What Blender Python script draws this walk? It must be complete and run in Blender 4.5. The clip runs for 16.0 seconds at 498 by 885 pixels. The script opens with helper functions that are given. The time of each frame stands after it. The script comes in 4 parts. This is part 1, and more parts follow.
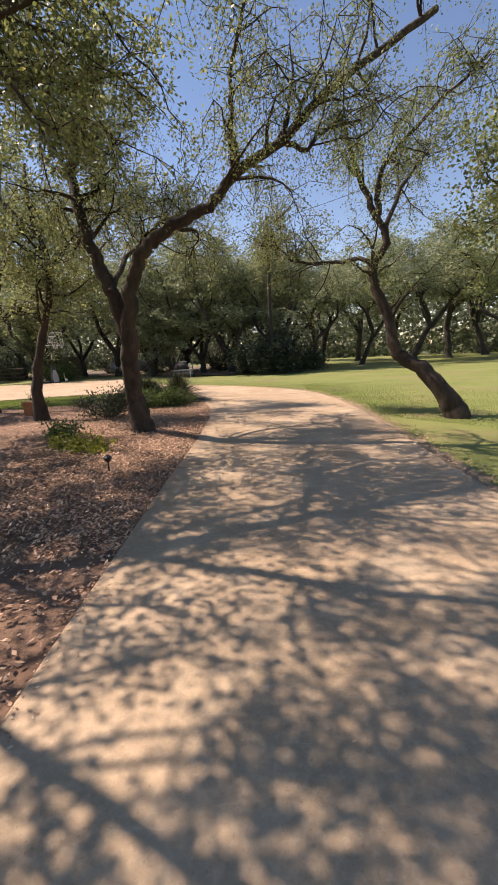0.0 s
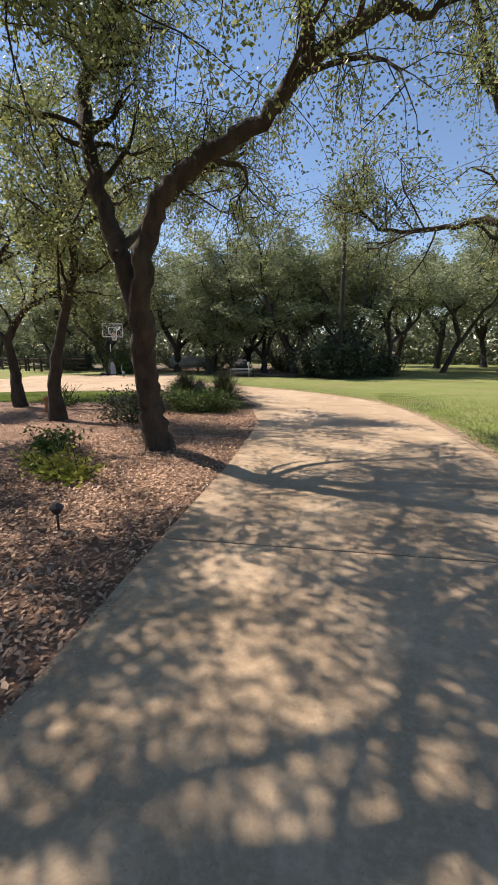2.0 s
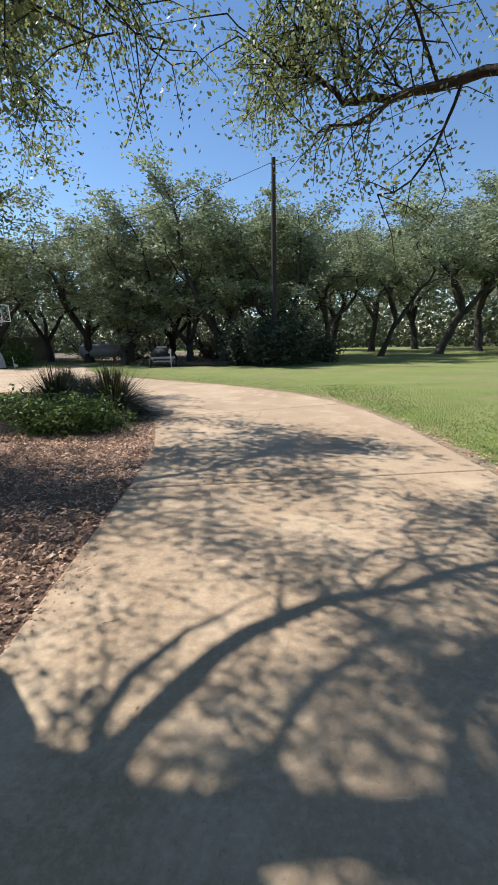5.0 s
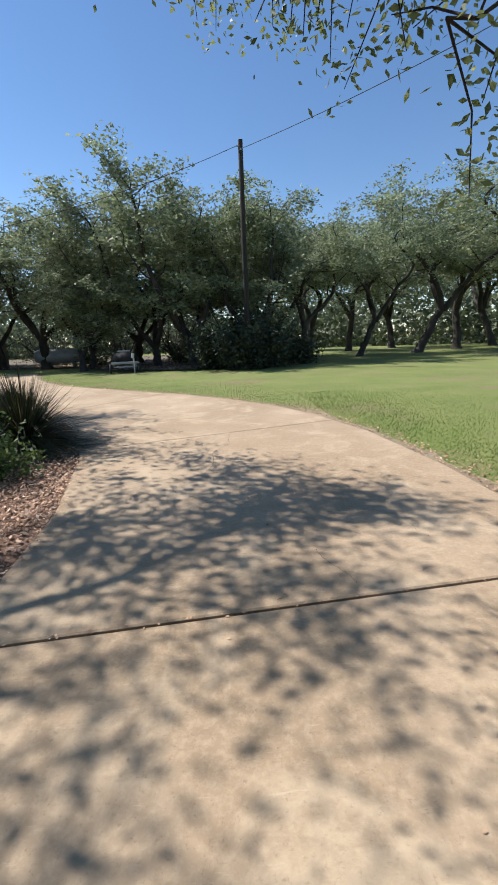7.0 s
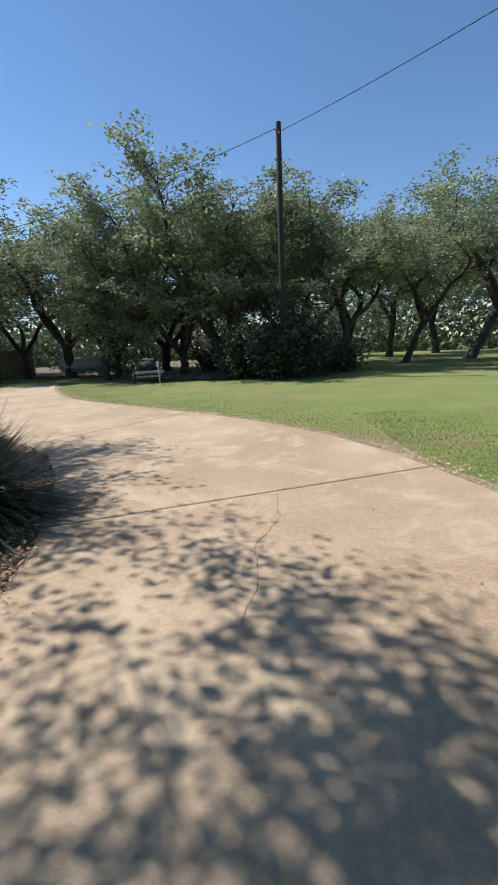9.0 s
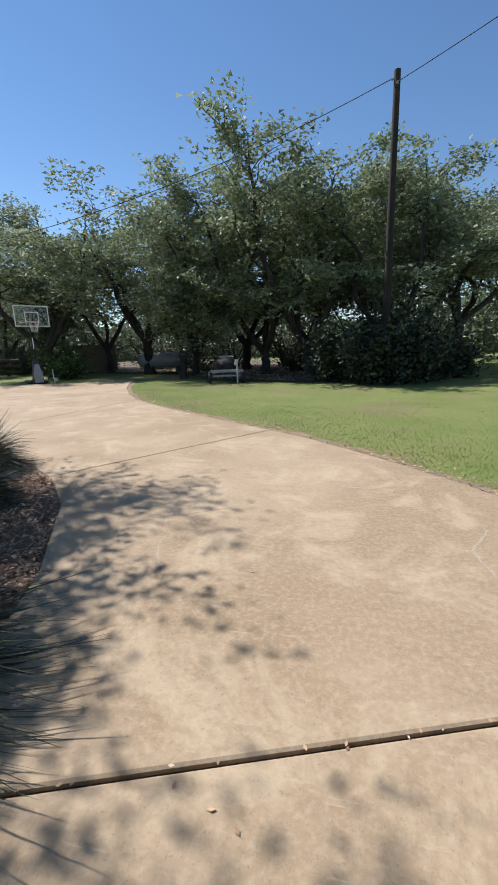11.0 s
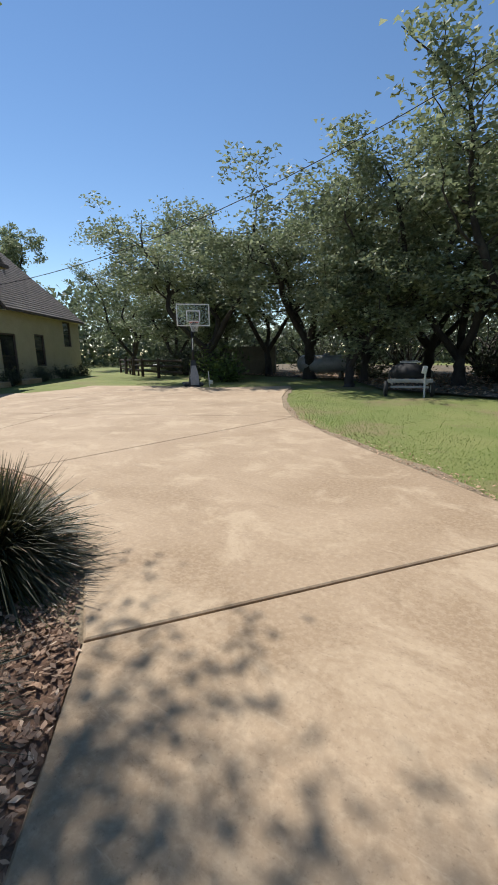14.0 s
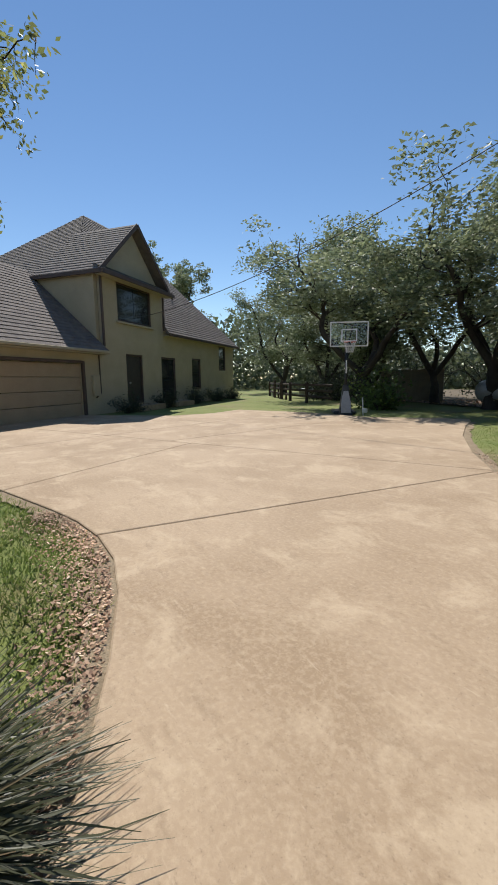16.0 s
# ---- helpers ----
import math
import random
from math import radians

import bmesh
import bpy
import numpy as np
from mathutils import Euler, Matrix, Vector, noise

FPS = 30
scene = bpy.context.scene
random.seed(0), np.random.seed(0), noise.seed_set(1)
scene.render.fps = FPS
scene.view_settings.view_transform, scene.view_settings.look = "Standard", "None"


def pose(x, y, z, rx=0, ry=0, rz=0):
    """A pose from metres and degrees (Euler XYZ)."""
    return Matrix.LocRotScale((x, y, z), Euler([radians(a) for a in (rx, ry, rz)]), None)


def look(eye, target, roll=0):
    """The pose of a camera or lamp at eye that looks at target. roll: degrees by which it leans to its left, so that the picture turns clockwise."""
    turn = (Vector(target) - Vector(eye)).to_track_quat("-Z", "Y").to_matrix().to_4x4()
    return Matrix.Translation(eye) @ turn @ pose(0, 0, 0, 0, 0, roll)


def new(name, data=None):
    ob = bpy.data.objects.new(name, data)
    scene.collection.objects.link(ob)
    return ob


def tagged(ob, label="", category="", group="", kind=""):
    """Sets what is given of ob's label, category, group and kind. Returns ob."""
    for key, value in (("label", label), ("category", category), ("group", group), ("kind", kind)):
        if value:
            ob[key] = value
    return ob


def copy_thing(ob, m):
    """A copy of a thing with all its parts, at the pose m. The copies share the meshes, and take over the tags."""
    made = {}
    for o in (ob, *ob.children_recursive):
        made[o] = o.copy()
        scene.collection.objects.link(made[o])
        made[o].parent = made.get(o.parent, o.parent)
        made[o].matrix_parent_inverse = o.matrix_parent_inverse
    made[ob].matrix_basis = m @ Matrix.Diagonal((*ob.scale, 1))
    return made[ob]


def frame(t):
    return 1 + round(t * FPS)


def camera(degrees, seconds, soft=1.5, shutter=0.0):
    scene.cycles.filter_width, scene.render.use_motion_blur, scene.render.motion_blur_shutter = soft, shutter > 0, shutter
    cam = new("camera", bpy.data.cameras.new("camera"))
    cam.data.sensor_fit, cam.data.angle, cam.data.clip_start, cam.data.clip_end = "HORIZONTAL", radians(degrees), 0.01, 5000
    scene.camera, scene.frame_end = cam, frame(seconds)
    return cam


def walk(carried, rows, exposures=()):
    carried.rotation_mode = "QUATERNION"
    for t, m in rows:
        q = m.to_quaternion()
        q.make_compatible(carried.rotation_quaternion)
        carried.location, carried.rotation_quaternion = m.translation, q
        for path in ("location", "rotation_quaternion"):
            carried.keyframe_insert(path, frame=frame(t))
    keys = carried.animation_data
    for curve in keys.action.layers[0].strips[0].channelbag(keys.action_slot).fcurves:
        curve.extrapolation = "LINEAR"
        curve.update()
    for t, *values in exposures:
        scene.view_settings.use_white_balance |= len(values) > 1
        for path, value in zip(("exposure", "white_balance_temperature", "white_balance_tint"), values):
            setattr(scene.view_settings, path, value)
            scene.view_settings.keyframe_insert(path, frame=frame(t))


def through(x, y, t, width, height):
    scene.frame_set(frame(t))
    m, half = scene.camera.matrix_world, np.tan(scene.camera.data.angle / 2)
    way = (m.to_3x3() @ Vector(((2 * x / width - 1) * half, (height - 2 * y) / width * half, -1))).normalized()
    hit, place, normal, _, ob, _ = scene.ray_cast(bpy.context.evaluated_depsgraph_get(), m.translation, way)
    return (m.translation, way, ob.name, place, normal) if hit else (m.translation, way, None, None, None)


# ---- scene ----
# camera and walk
cam = camera(63.3, 16.0, soft=1.7)
ROWS = [
    (0.0, 0.000, 0.000, 1.567, -0.09, -12.49, 2.66),
    (0.5, 0.043, 0.684, 1.549, 2.90, -11.67, 2.12),
    (1.0, 0.056, 1.326, 1.523, 7.38, -11.02, 0.96),
    (1.5, 0.067, 1.946, 1.501, 9.27, -11.18, 0.07),
    (2.0, 0.116, 2.592, 1.504, 9.12, -12.23, 0.03),
    (2.5, 0.192, 3.247, 1.499, 7.47, -12.91, 0.51),
    (3.0, 0.221, 3.911, 1.481, 6.33, -13.35, 1.09),
    (3.5, 0.226, 4.559, 1.472, 4.82, -13.37, 1.42),
    (4.0, 0.204, 5.194, 1.460, 3.73, -13.67, 1.65),
    (4.5, 0.188, 5.808, 1.452, 1.92, -14.02, 1.50),
    (5.0, 0.185, 6.399, 1.457, -0.13, -14.23, 1.08),
    (7.5, 0.409, 9.113, 1.428, -3.75, -13.96, 2.18),
    (8.0, 0.364, 9.698, 1.438, -2.79, -13.55, 2.27),
    (10.5, -0.100, 12.855, 1.510, 8.16, -12.93, 2.02),
    (11.0, -0.263, 13.470, 1.499, 11.61, -13.17, 1.56),
    (11.5, -0.455, 14.040, 1.492, 14.64, -13.41, 1.38),
    (12.0, -0.668, 14.588, 1.504, 17.70, -13.41, 0.91),
    (12.5, -0.920, 15.135, 1.492, 20.65, -13.50, 0.92),
    (13.0, -1.184, 15.676, 1.490, 24.07, -13.23, 0.92),
    (13.5, -1.521, 16.163, 1.489, 27.39, -12.99, 0.79),
    (14.0, -1.903, 16.604, 1.504, 33.29, -12.37, 0.88),
    (14.5, -2.272, 16.967, 1.534, 40.22, -11.07, 2.07),
    (15.0, -2.694, 17.468, 1.525, 44.07, -10.72, 1.57),
    (15.5, -3.097, 17.877, 1.510, 48.14, -9.72, 1.20),
    (16.0, -3.504, 18.263, 1.521, 53.95, -8.87, 0.58),
]
walk(cam, [(t, pose(x, y, z, 90 + pitch, roll, yaw)) for t, x, y, z, yaw, pitch, roll in ROWS],
     exposures=[(0.0, 0.80, 7700, 25), (1.5, 0.76, 7300, 20), (3.0, 0.70, 7000, 15), (5.0, 0.66, 6300, 12), (8.0, 0.54, 6200, 12), (10.5, 0.42, 6150, 11), (13.0, 0.38, 6350, 11), (16.0, 0.25, 6450, 11)])

# world, sun
SUN_AZ, SUN_EL = radians(-67.0), radians(52.0)
world = bpy.data.worlds.new("sky")
scene.world = world
world.use_nodes = True
wn = world.node_tree
sky = wn.nodes.new("ShaderNodeTexSky")
sky.sky_type = "NISHITA"
sky.sun_disc = False
sky.sun_elevation, sky.sun_rotation = SUN_EL, SUN_AZ
sky.air_density, sky.dust_density, sky.ozone_density = 1.0, 0.0, 1.3
deep = wn.nodes.new("ShaderNodeHueSaturation")
deep.inputs["Saturation"].default_value = 1.12
wn.links.new(sky.outputs[0], deep.inputs["Color"])
wn.links.new(deep.outputs[0], wn.nodes["Background"].inputs[0])
wn.nodes["Background"].inputs[1].default_value = 0.10
to_sun = Vector((math.sin(SUN_AZ) * math.cos(SUN_EL), math.cos(SUN_AZ) * math.cos(SUN_EL), math.sin(SUN_EL)))
sun = new("sun", bpy.data.lights.new("sun", "SUN"))
sun.data.energy, sun.data.angle, sun.data.color = 5.0, radians(0.53), (1.0, 0.955, 0.89)
sun.matrix_world = look(to_sun * 60, (0, 0, 0))


# ---- materials ----
def rgba(c):
    return (c[0], c[1], c[2], 1.0)


def material(name, base, other, scale=4.0, fine=60.0, rough=0.85, bump=0.3, bump_scale=None, third=None, third_scale=0.6,
             metal=0.0, per_object=0.0, grain=(0.72, 1.22), stretch=(1, 1, 1), lo=0.35, hi=0.65, third_lo=0.5, third_hi=0.72):
    """Two colours mixed by coarse noise, a fine grain over them, an optional third stain colour and relief."""
    m = bpy.data.materials.new(name)
    m.use_nodes = True
    nt = m.node_tree
    b = nt.nodes["Principled BSDF"]
    co = nt.nodes.new("ShaderNodeTexCoord")
    mp = nt.nodes.new("ShaderNodeMapping")
    mp.inputs["Scale"].default_value = stretch
    nt.links.new(co.outputs["Object"], mp.inputs[0])

    def noise_node(s, detail=5.0, r=0.6):
        n = nt.nodes.new("ShaderNodeTexNoise")
        n.inputs["Scale"].default_value, n.inputs["Detail"].default_value, n.inputs["Roughness"].default_value = s, detail, r
        nt.links.new(mp.outputs[0], n.inputs["Vector"])
        return n

    def ramp(src, a, z):
        r = nt.nodes.new("ShaderNodeMapRange")
        r.inputs[1].default_value, r.inputs[2].default_value = a, z
        nt.links.new(src, r.inputs[0])
        return r.outputs[0]

    def mix(f, a, c, mode="MIX"):
        x = nt.nodes.new("ShaderNodeMix")
        x.data_type, x.blend_type = "RGBA", mode
        for sock, v in ((x.inputs[0], f), (x.inputs[6], a), (x.inputs[7], c)):
            if isinstance(v, (tuple, float, int)):
                sock.default_value = v
            else:
                nt.links.new(v, sock)
        return x.outputs[2]
    col = mix(ramp(noise_node(scale).outputs[0], lo, hi), rgba(base), rgba(other))
    if third:
        col = mix(ramp(noise_node(third_scale, 6.0, 0.65).outputs[0], third_lo, third_hi), col, rgba(third))
    g = noise_node(fine, 9.0, 0.72)
    gr = nt.nodes.new("ShaderNodeMapRange")
    gr.inputs[1].default_value, gr.inputs[2].default_value, gr.inputs[3].default_value, gr.inputs[4].default_value = 0.3, 0.7, grain[0], grain[1]
    nt.links.new(g.outputs[0], gr.inputs[0])
    val = gr.outputs[0]
    if per_object:
        oi = nt.nodes.new("ShaderNodeObjectInfo")
        k = nt.nodes.new("ShaderNodeMapRange")
        k.inputs[3].default_value, k.inputs[4].default_value = 1 - per_object, 1 + per_object
        nt.links.new(oi.outputs["Random"], k.inputs[0])
        mu = nt.nodes.new("ShaderNodeMath")
        mu.operation = "MULTIPLY"
        nt.links.new(val, mu.inputs[0])
        nt.links.new(k.outputs[0], mu.inputs[1])
        val = mu.outputs[0]
    hs = nt.nodes.new("ShaderNodeHueSaturation")
    nt.links.new(val, hs.inputs["Value"])
    nt.links.new(col, hs.inputs["Color"])
    nt.links.new(hs.outputs[0], b.inputs["Base Color"])
    b.inputs["Roughness"].default_value, b.inputs["Metallic"].default_value = rough, metal
    if bump:
        bn = nt.nodes.new("ShaderNodeBump")
        bn.inputs["Strength"].default_value, bn.inputs["Distance"].default_value = bump, 0.02
        nt.links.new(noise_node(bump_scale or fine, 6.0, 0.7).outputs[0], bn.inputs["Height"])
        nt.links.new(bn.outputs[0], b.inputs["Normal"])
    return m


def leaf_material(name, dark, light, pale, through=0.35, rough=0.5):
    """Leaf colours vary leaf by leaf and clump by clump; part of the light passes through."""
    m = bpy.data.materials.new(name)
    m.use_nodes = True
    nt = m.node_tree
    b, out = nt.nodes["Principled BSDF"], nt.nodes["Material Output"]
    geo = nt.nodes.new("ShaderNodeNewGeometry")
    ra = nt.nodes.new("ShaderNodeValToRGB")
    ra.color_ramp.elements[0].color, ra.color_ramp.elements[1].color = rgba(dark), rgba(light)
    e = ra.color_ramp.elements.new(0.9)
    e.color = rgba(light)
    ra.color_ramp.elements[2].color = rgba(pale)
    nt.links.new(geo.outputs["Random Per Island"], ra.inputs[0])
    co = nt.nodes.new("ShaderNodeTexCoord")
    n = nt.nodes.new("ShaderNodeTexNoise")
    n.inputs["Scale"].default_value = 0.9
    nt.links.new(co.outputs["Object"], n.inputs["Vector"])
    k = nt.nodes.new("ShaderNodeMapRange")
    k.inputs[1].default_value, k.inputs[2].default_value, k.inputs[3].default_value, k.inputs[4].default_value = 0.3, 0.7, 0.7, 1.35
    nt.links.new(n.outputs[0], k.inputs[0])
    hs = nt.nodes.new("ShaderNodeHueSaturation")
    nt.links.new(ra.outputs[0], hs.inputs["Color"])
    nt.links.new(k.outputs[0], hs.inputs["Value"])
    nt.links.new(hs.outputs[0], b.inputs["Base Color"])
    b.inputs["Roughness"].default_value = rough
    tr = nt.nodes.new("ShaderNodeBsdfTranslucent")
    nt.links.new(hs.outputs[0], tr.inputs[0])
    mx = nt.nodes.new("ShaderNodeMixShader")
    mx.inputs[0].default_value = through
    nt.links.new(b.outputs[0], mx.inputs[1])
    nt.links.new(tr.outputs[0], mx.inputs[2])
    nt.links.new(mx.outputs[0], out.inputs[0])
    return m


def concrete_material():
    """Weathered tan concrete: broad stains, pale worn blotches, fine pitting and brushed scuffs."""
    m = bpy.data.materials.new("tan_concrete")
    m.use_nodes = True
    nt = m.node_tree
    b = nt.nodes["Principled BSDF"]
    co = nt.nodes.new("ShaderNodeTexCoord")

    def tex(scale, detail, rough, stretch=(1, 1, 1), turn=0.0, lo=0.4, hi=0.6, distort=0.0):
        mp = nt.nodes.new("ShaderNodeMapping")
        mp.inputs["Scale"].default_value = stretch
        mp.inputs["Rotation"].default_value = (0, 0, turn)
        nt.links.new(co.outputs["Object"], mp.inputs[0])
        n = nt.nodes.new("ShaderNodeTexNoise")
        n.inputs["Scale"].default_value, n.inputs["Detail"].default_value, n.inputs["Roughness"].default_value = scale, detail, rough
        n.inputs["Distortion"].default_value = distort
        nt.links.new(mp.outputs[0], n.inputs["Vector"])
        r = nt.nodes.new("ShaderNodeMapRange")
        r.inputs[1].default_value, r.inputs[2].default_value = lo, hi
        nt.links.new(n.outputs[0], r.inputs[0])
        return r.outputs[0]

    def over(f, a, c, most):
        k = nt.nodes.new("ShaderNodeMath")
        k.operation = "MULTIPLY"
        k.inputs[1].default_value = most
        nt.links.new(f, k.inputs[0])
        x = nt.nodes.new("ShaderNodeMix")
        x.data_type = "RGBA"
        nt.links.new(k.outputs[0], x.inputs[0])
        if isinstance(a, tuple):
            x.inputs[6].default_value = rgba(a)
        else:
            nt.links.new(a, x.inputs[6])
        x.inputs[7].default_value = rgba(c)
        return x.outputs[2]
    col = over(tex(0.45, 6, 0.62, lo=0.40, hi=0.60, distort=0.5), (0.369, 0.270, 0.172), (0.281, 0.196, 0.115), 0.9)
    col = over(tex(1.25, 9, 0.72, lo=0.5, hi=0.62, distort=0.6), col, (0.474, 0.365, 0.241), 0.65)
    col = over(tex(3.1, 6, 0.7, (1, 2.6, 1), 0.5, 0.54, 0.66), col, (0.242, 0.170, 0.102), 0.45)
    col = over(tex(2.4, 8, 0.75, (1, 7, 1), 0.9, 0.60, 0.68), col, (0.517, 0.412, 0.287), 0.55)
    col = over(tex(26, 5, 0.75, lo=0.46, hi=0.66), col, (0.507, 0.391, 0.260), 0.45)
    col = over(tex(38, 6, 0.8, lo=0.56, hi=0.66), col, (0.165, 0.113, 0.069), 0.5)
    nt.links.new(col, b.inputs["Base Color"])
    b.inputs["Roughness"].default_value = 0.86
    bn = nt.nodes.new("ShaderNodeBump")
    bn.inputs["Strength"].default_value, bn.inputs["Distance"].default_value = 0.22, 0.006
    nt.links.new(tex(70, 6, 0.75, lo=0.2, hi=0.8), bn.inputs["Height"])
    nt.links.new(bn.outputs[0], b.inputs["Normal"])
    return m


CONCRETE = concrete_material()
SCUFF = material("pale_scuffed_concrete", (0.42, 0.345, 0.255), (0.36, 0.29, 0.21), 9, 60, 0.9, 0.2)
VERGE = material("dry_verge_soil", (0.22, 0.16, 0.095), (0.30, 0.235, 0.15), 3.0, 30, 0.95, 0.8, 40)
JOINT = material("joint_dirt", (0.05, 0.035, 0.025), (0.12, 0.085, 0.055), 30, 120, 0.95, 0.6)
SOIL = material("grass_soil", (0.128, 0.165, 0.032), (0.185, 0.20, 0.055), 0.5, 40, 0.95, 0.6, 50, third=(0.21, 0.155, 0.08), third_scale=0.33, third_lo=0.52, third_hi=0.70)
WOODSOIL = material("leaf_litter_soil", (0.16, 0.12, 0.075), (0.10, 0.08, 0.045), 1.2, 25, 0.95, 0.8, 30)
MULCH = material("mulch_soil", (0.15, 0.085, 0.052), (0.25, 0.15, 0.095), 3.0, 55, 0.95, 1.0, 45)
CHIP = leaf_material("dry_leaf", (0.22, 0.12, 0.07), (0.56, 0.37, 0.24), (0.74, 0.58, 0.42), 0.1, 0.8)
BARK = material("oak_bark", (0.020, 0.013, 0.009), (0.058, 0.039, 0.026), 7, 30, 0.92, 1.0, 18, stretch=(1, 1, 0.35))
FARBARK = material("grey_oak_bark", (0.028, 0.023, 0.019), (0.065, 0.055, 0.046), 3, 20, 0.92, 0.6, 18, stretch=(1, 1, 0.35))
LEAF = leaf_material("oak_leaf", (0.11, 0.14, 0.05), (0.25, 0.28, 0.11), (0.40, 0.38, 0.12), 0.48, 0.5)
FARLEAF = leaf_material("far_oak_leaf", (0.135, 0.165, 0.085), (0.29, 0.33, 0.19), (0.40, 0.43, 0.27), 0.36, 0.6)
# dark green for bed shrubs; on the brush it paints the woods' under-canopy shade
DARKSHADELEAF = leaf_material("dark_shade_leaf", (0.045, 0.055, 0.028), (0.09, 0.105, 0.055), (0.13, 0.14, 0.07), 0.2, 0.7)
DISTANTLEAF = leaf_material("distant_oak_leaf", (0.085, 0.105, 0.06), (0.17, 0.20, 0.11), (0.22, 0.25, 0.14), 0.3, 0.7)
CEDARLEAF = leaf_material("cedar_leaf", (0.022, 0.034, 0.016), (0.045, 0.062, 0.028), (0.07, 0.09, 0.04), 0.15, 0.6)
GRASS = leaf_material("lawn_blade", (0.14, 0.20, 0.045), (0.21, 0.27, 0.065), (0.38, 0.34, 0.14), 0.4, 0.55)
SHRUB = leaf_material("shrub_leaf", (0.05, 0.085, 0.02), (0.12, 0.175, 0.04), (0.22, 0.28, 0.06), 0.35, 0.6)
YELLOW = leaf_material("yellow_green_leaf", (0.20, 0.22, 0.03), (0.40, 0.40, 0.06), (0.55, 0.50, 0.10), 0.4, 0.5)
SPIKE = leaf_material("sotol_blade", (0.028, 0.034, 0.014), (0.08, 0.082, 0.034), (0.24, 0.17, 0.10), 0.25, 0.5)
STUCCO = material("cream_stucco", (0.45, 0.385, 0.26), (0.40, 0.345, 0.23), 1.2, 70, 0.9, 0.3, 90)
TRIM = material("brown_trim", (0.075, 0.052, 0.042), (0.10, 0.07, 0.055), 3, 40, 0.7, 0.2)
SHINGLE = material("grey_brown_shingle", (0.17, 0.145, 0.125), (0.115, 0.098, 0.088), 2.5, 60, 0.95, 0.5, 80, per_object=0.22)
GARAGE = material("tan_garage_door", (0.40, 0.30, 0.19), (0.36, 0.27, 0.17), 2, 50, 0.6, 0.08)
DOORDARK = material("dark_door", (0.035, 0.030, 0.027), (0.05, 0.042, 0.036), 4, 40, 0.5, 0.1)
WOODDARK = material("dark_stained_wood", (0.045, 0.028, 0.02), (0.075, 0.05, 0.036), 4, 40, 0.8, 0.4, stretch=(1, 1, 0.2))
POLEWOOD = material("creosote_pole_wood", (0.016, 0.012, 0.009), (0.034, 0.026, 0.02), 5, 40, 0.85, 0.5, stretch=(1, 1, 0.1))
BLACKMETAL = material("black_metal", (0.018, 0.018, 0.02), (0.03, 0.03, 0.032), 5, 60, 0.45, 0.05, metal=0.3)
BLACKPLASTIC = material("black_plastic", (0.02, 0.02, 0.022), (0.035, 0.035, 0.036), 5, 60, 0.5, 0.05)
PALE = material("weathered_white_paint", (0.62, 0.62, 0.60), (0.50, 0.50, 0.48), 5, 60, 0.55, 0.1)
GREYPAD = material("grey_padding", (0.36, 0.36, 0.37), (0.30, 0.30, 0.31), 5, 60, 0.7, 0.1)
ORANGE = material("orange_rim", (0.55, 0.09, 0.03), (0.48, 0.08, 0.03), 6, 50, 0.45, 0.05)
TANKMAT = material("silver_tank_paint", (0.30, 0.305, 0.305), (0.22, 0.225, 0.22), 2, 40, 0.4, 0.05, third=(0.25, 0.2, 0.15), third_scale=1.5)
BOXWALL = material("weathered_plywood", (0.20, 0.17, 0.125), (0.15, 0.125, 0.09), 1.5, 30, 0.9, 0.3)
TARP = material("dark_tarp", (0.010, 0.010, 0.011), (0.018, 0.018, 0.019), 3, 30, 0.85, 0.5, 9)
GALV = material("galvanised_steel", (0.50, 0.51, 0.52), (0.40, 0.41, 0.42), 6, 50, 0.4, 0.05, metal=0.6)
RUBBER = material("tyre_rubber", (0.02, 0.02, 0.02), (0.03, 0.03, 0.03), 9, 60, 0.8, 0.2)
TERRACOTTA = material("terracotta", (0.42, 0.17, 0.08), (0.35, 0.14, 0.07), 5, 40, 0.8, 0.2)
WHITEISH = material("white_enamel", (0.72, 0.72, 0.70), (0.62, 0.62, 0.6), 4, 60, 0.4, 0.05)
GLASS = bpy.data.materials.new("window_glass")
GLASS.use_nodes = True
_g = GLASS.node_tree.nodes["Principled BSDF"]
_g.inputs["Base Color"].default_value, _g.inputs["Roughness"].default_value = (0.02, 0.024, 0.026, 1), 0.06
ACRYLIC = bpy.data.materials.new("clear_acrylic")
ACRYLIC.use_nodes = True
_nt = ACRYLIC.node_tree
_tr, _gl, _mx = _nt.nodes.new("ShaderNodeBsdfTransparent"), _nt.nodes.new("ShaderNodeBsdfGlossy"), _nt.nodes.new("ShaderNodeMixShader")
_gl.inputs["Roughness"].default_value, _mx.inputs[0].default_value = 0.03, 0.03
_nt.links.new(_tr.outputs[0], _mx.inputs[1]), _nt.links.new(_gl.outputs[0], _mx.inputs[2])
_nt.links.new(_mx.outputs[0], _nt.nodes["Material Output"].inputs[0])


# ---- mesh helpers ----
def mesh_np(name, verts, faces, mat, smooth=False):
    """A mesh from arrays of vertices and of equal-sided faces."""
    verts, faces = np.asarray(verts, np.float32), np.asarray(faces, np.int32)
    me = bpy.data.meshes.new(name)
    k = faces.shape[1]
    me.vertices.add(len(verts)), me.loops.add(faces.size), me.polygons.add(len(faces))
    me.vertices.foreach_set("co", verts.ravel())
    me.loops.foreach_set("vertex_index", faces.ravel())
    me.polygons.foreach_set("loop_start", np.arange(0, faces.size, k, dtype=np.int32))
    me.polygons.foreach_set("use_smooth", np.full(len(faces), smooth))
    me.materials.append(mat)
    me.update(calc_edges=True)
    me.validate()
    return me


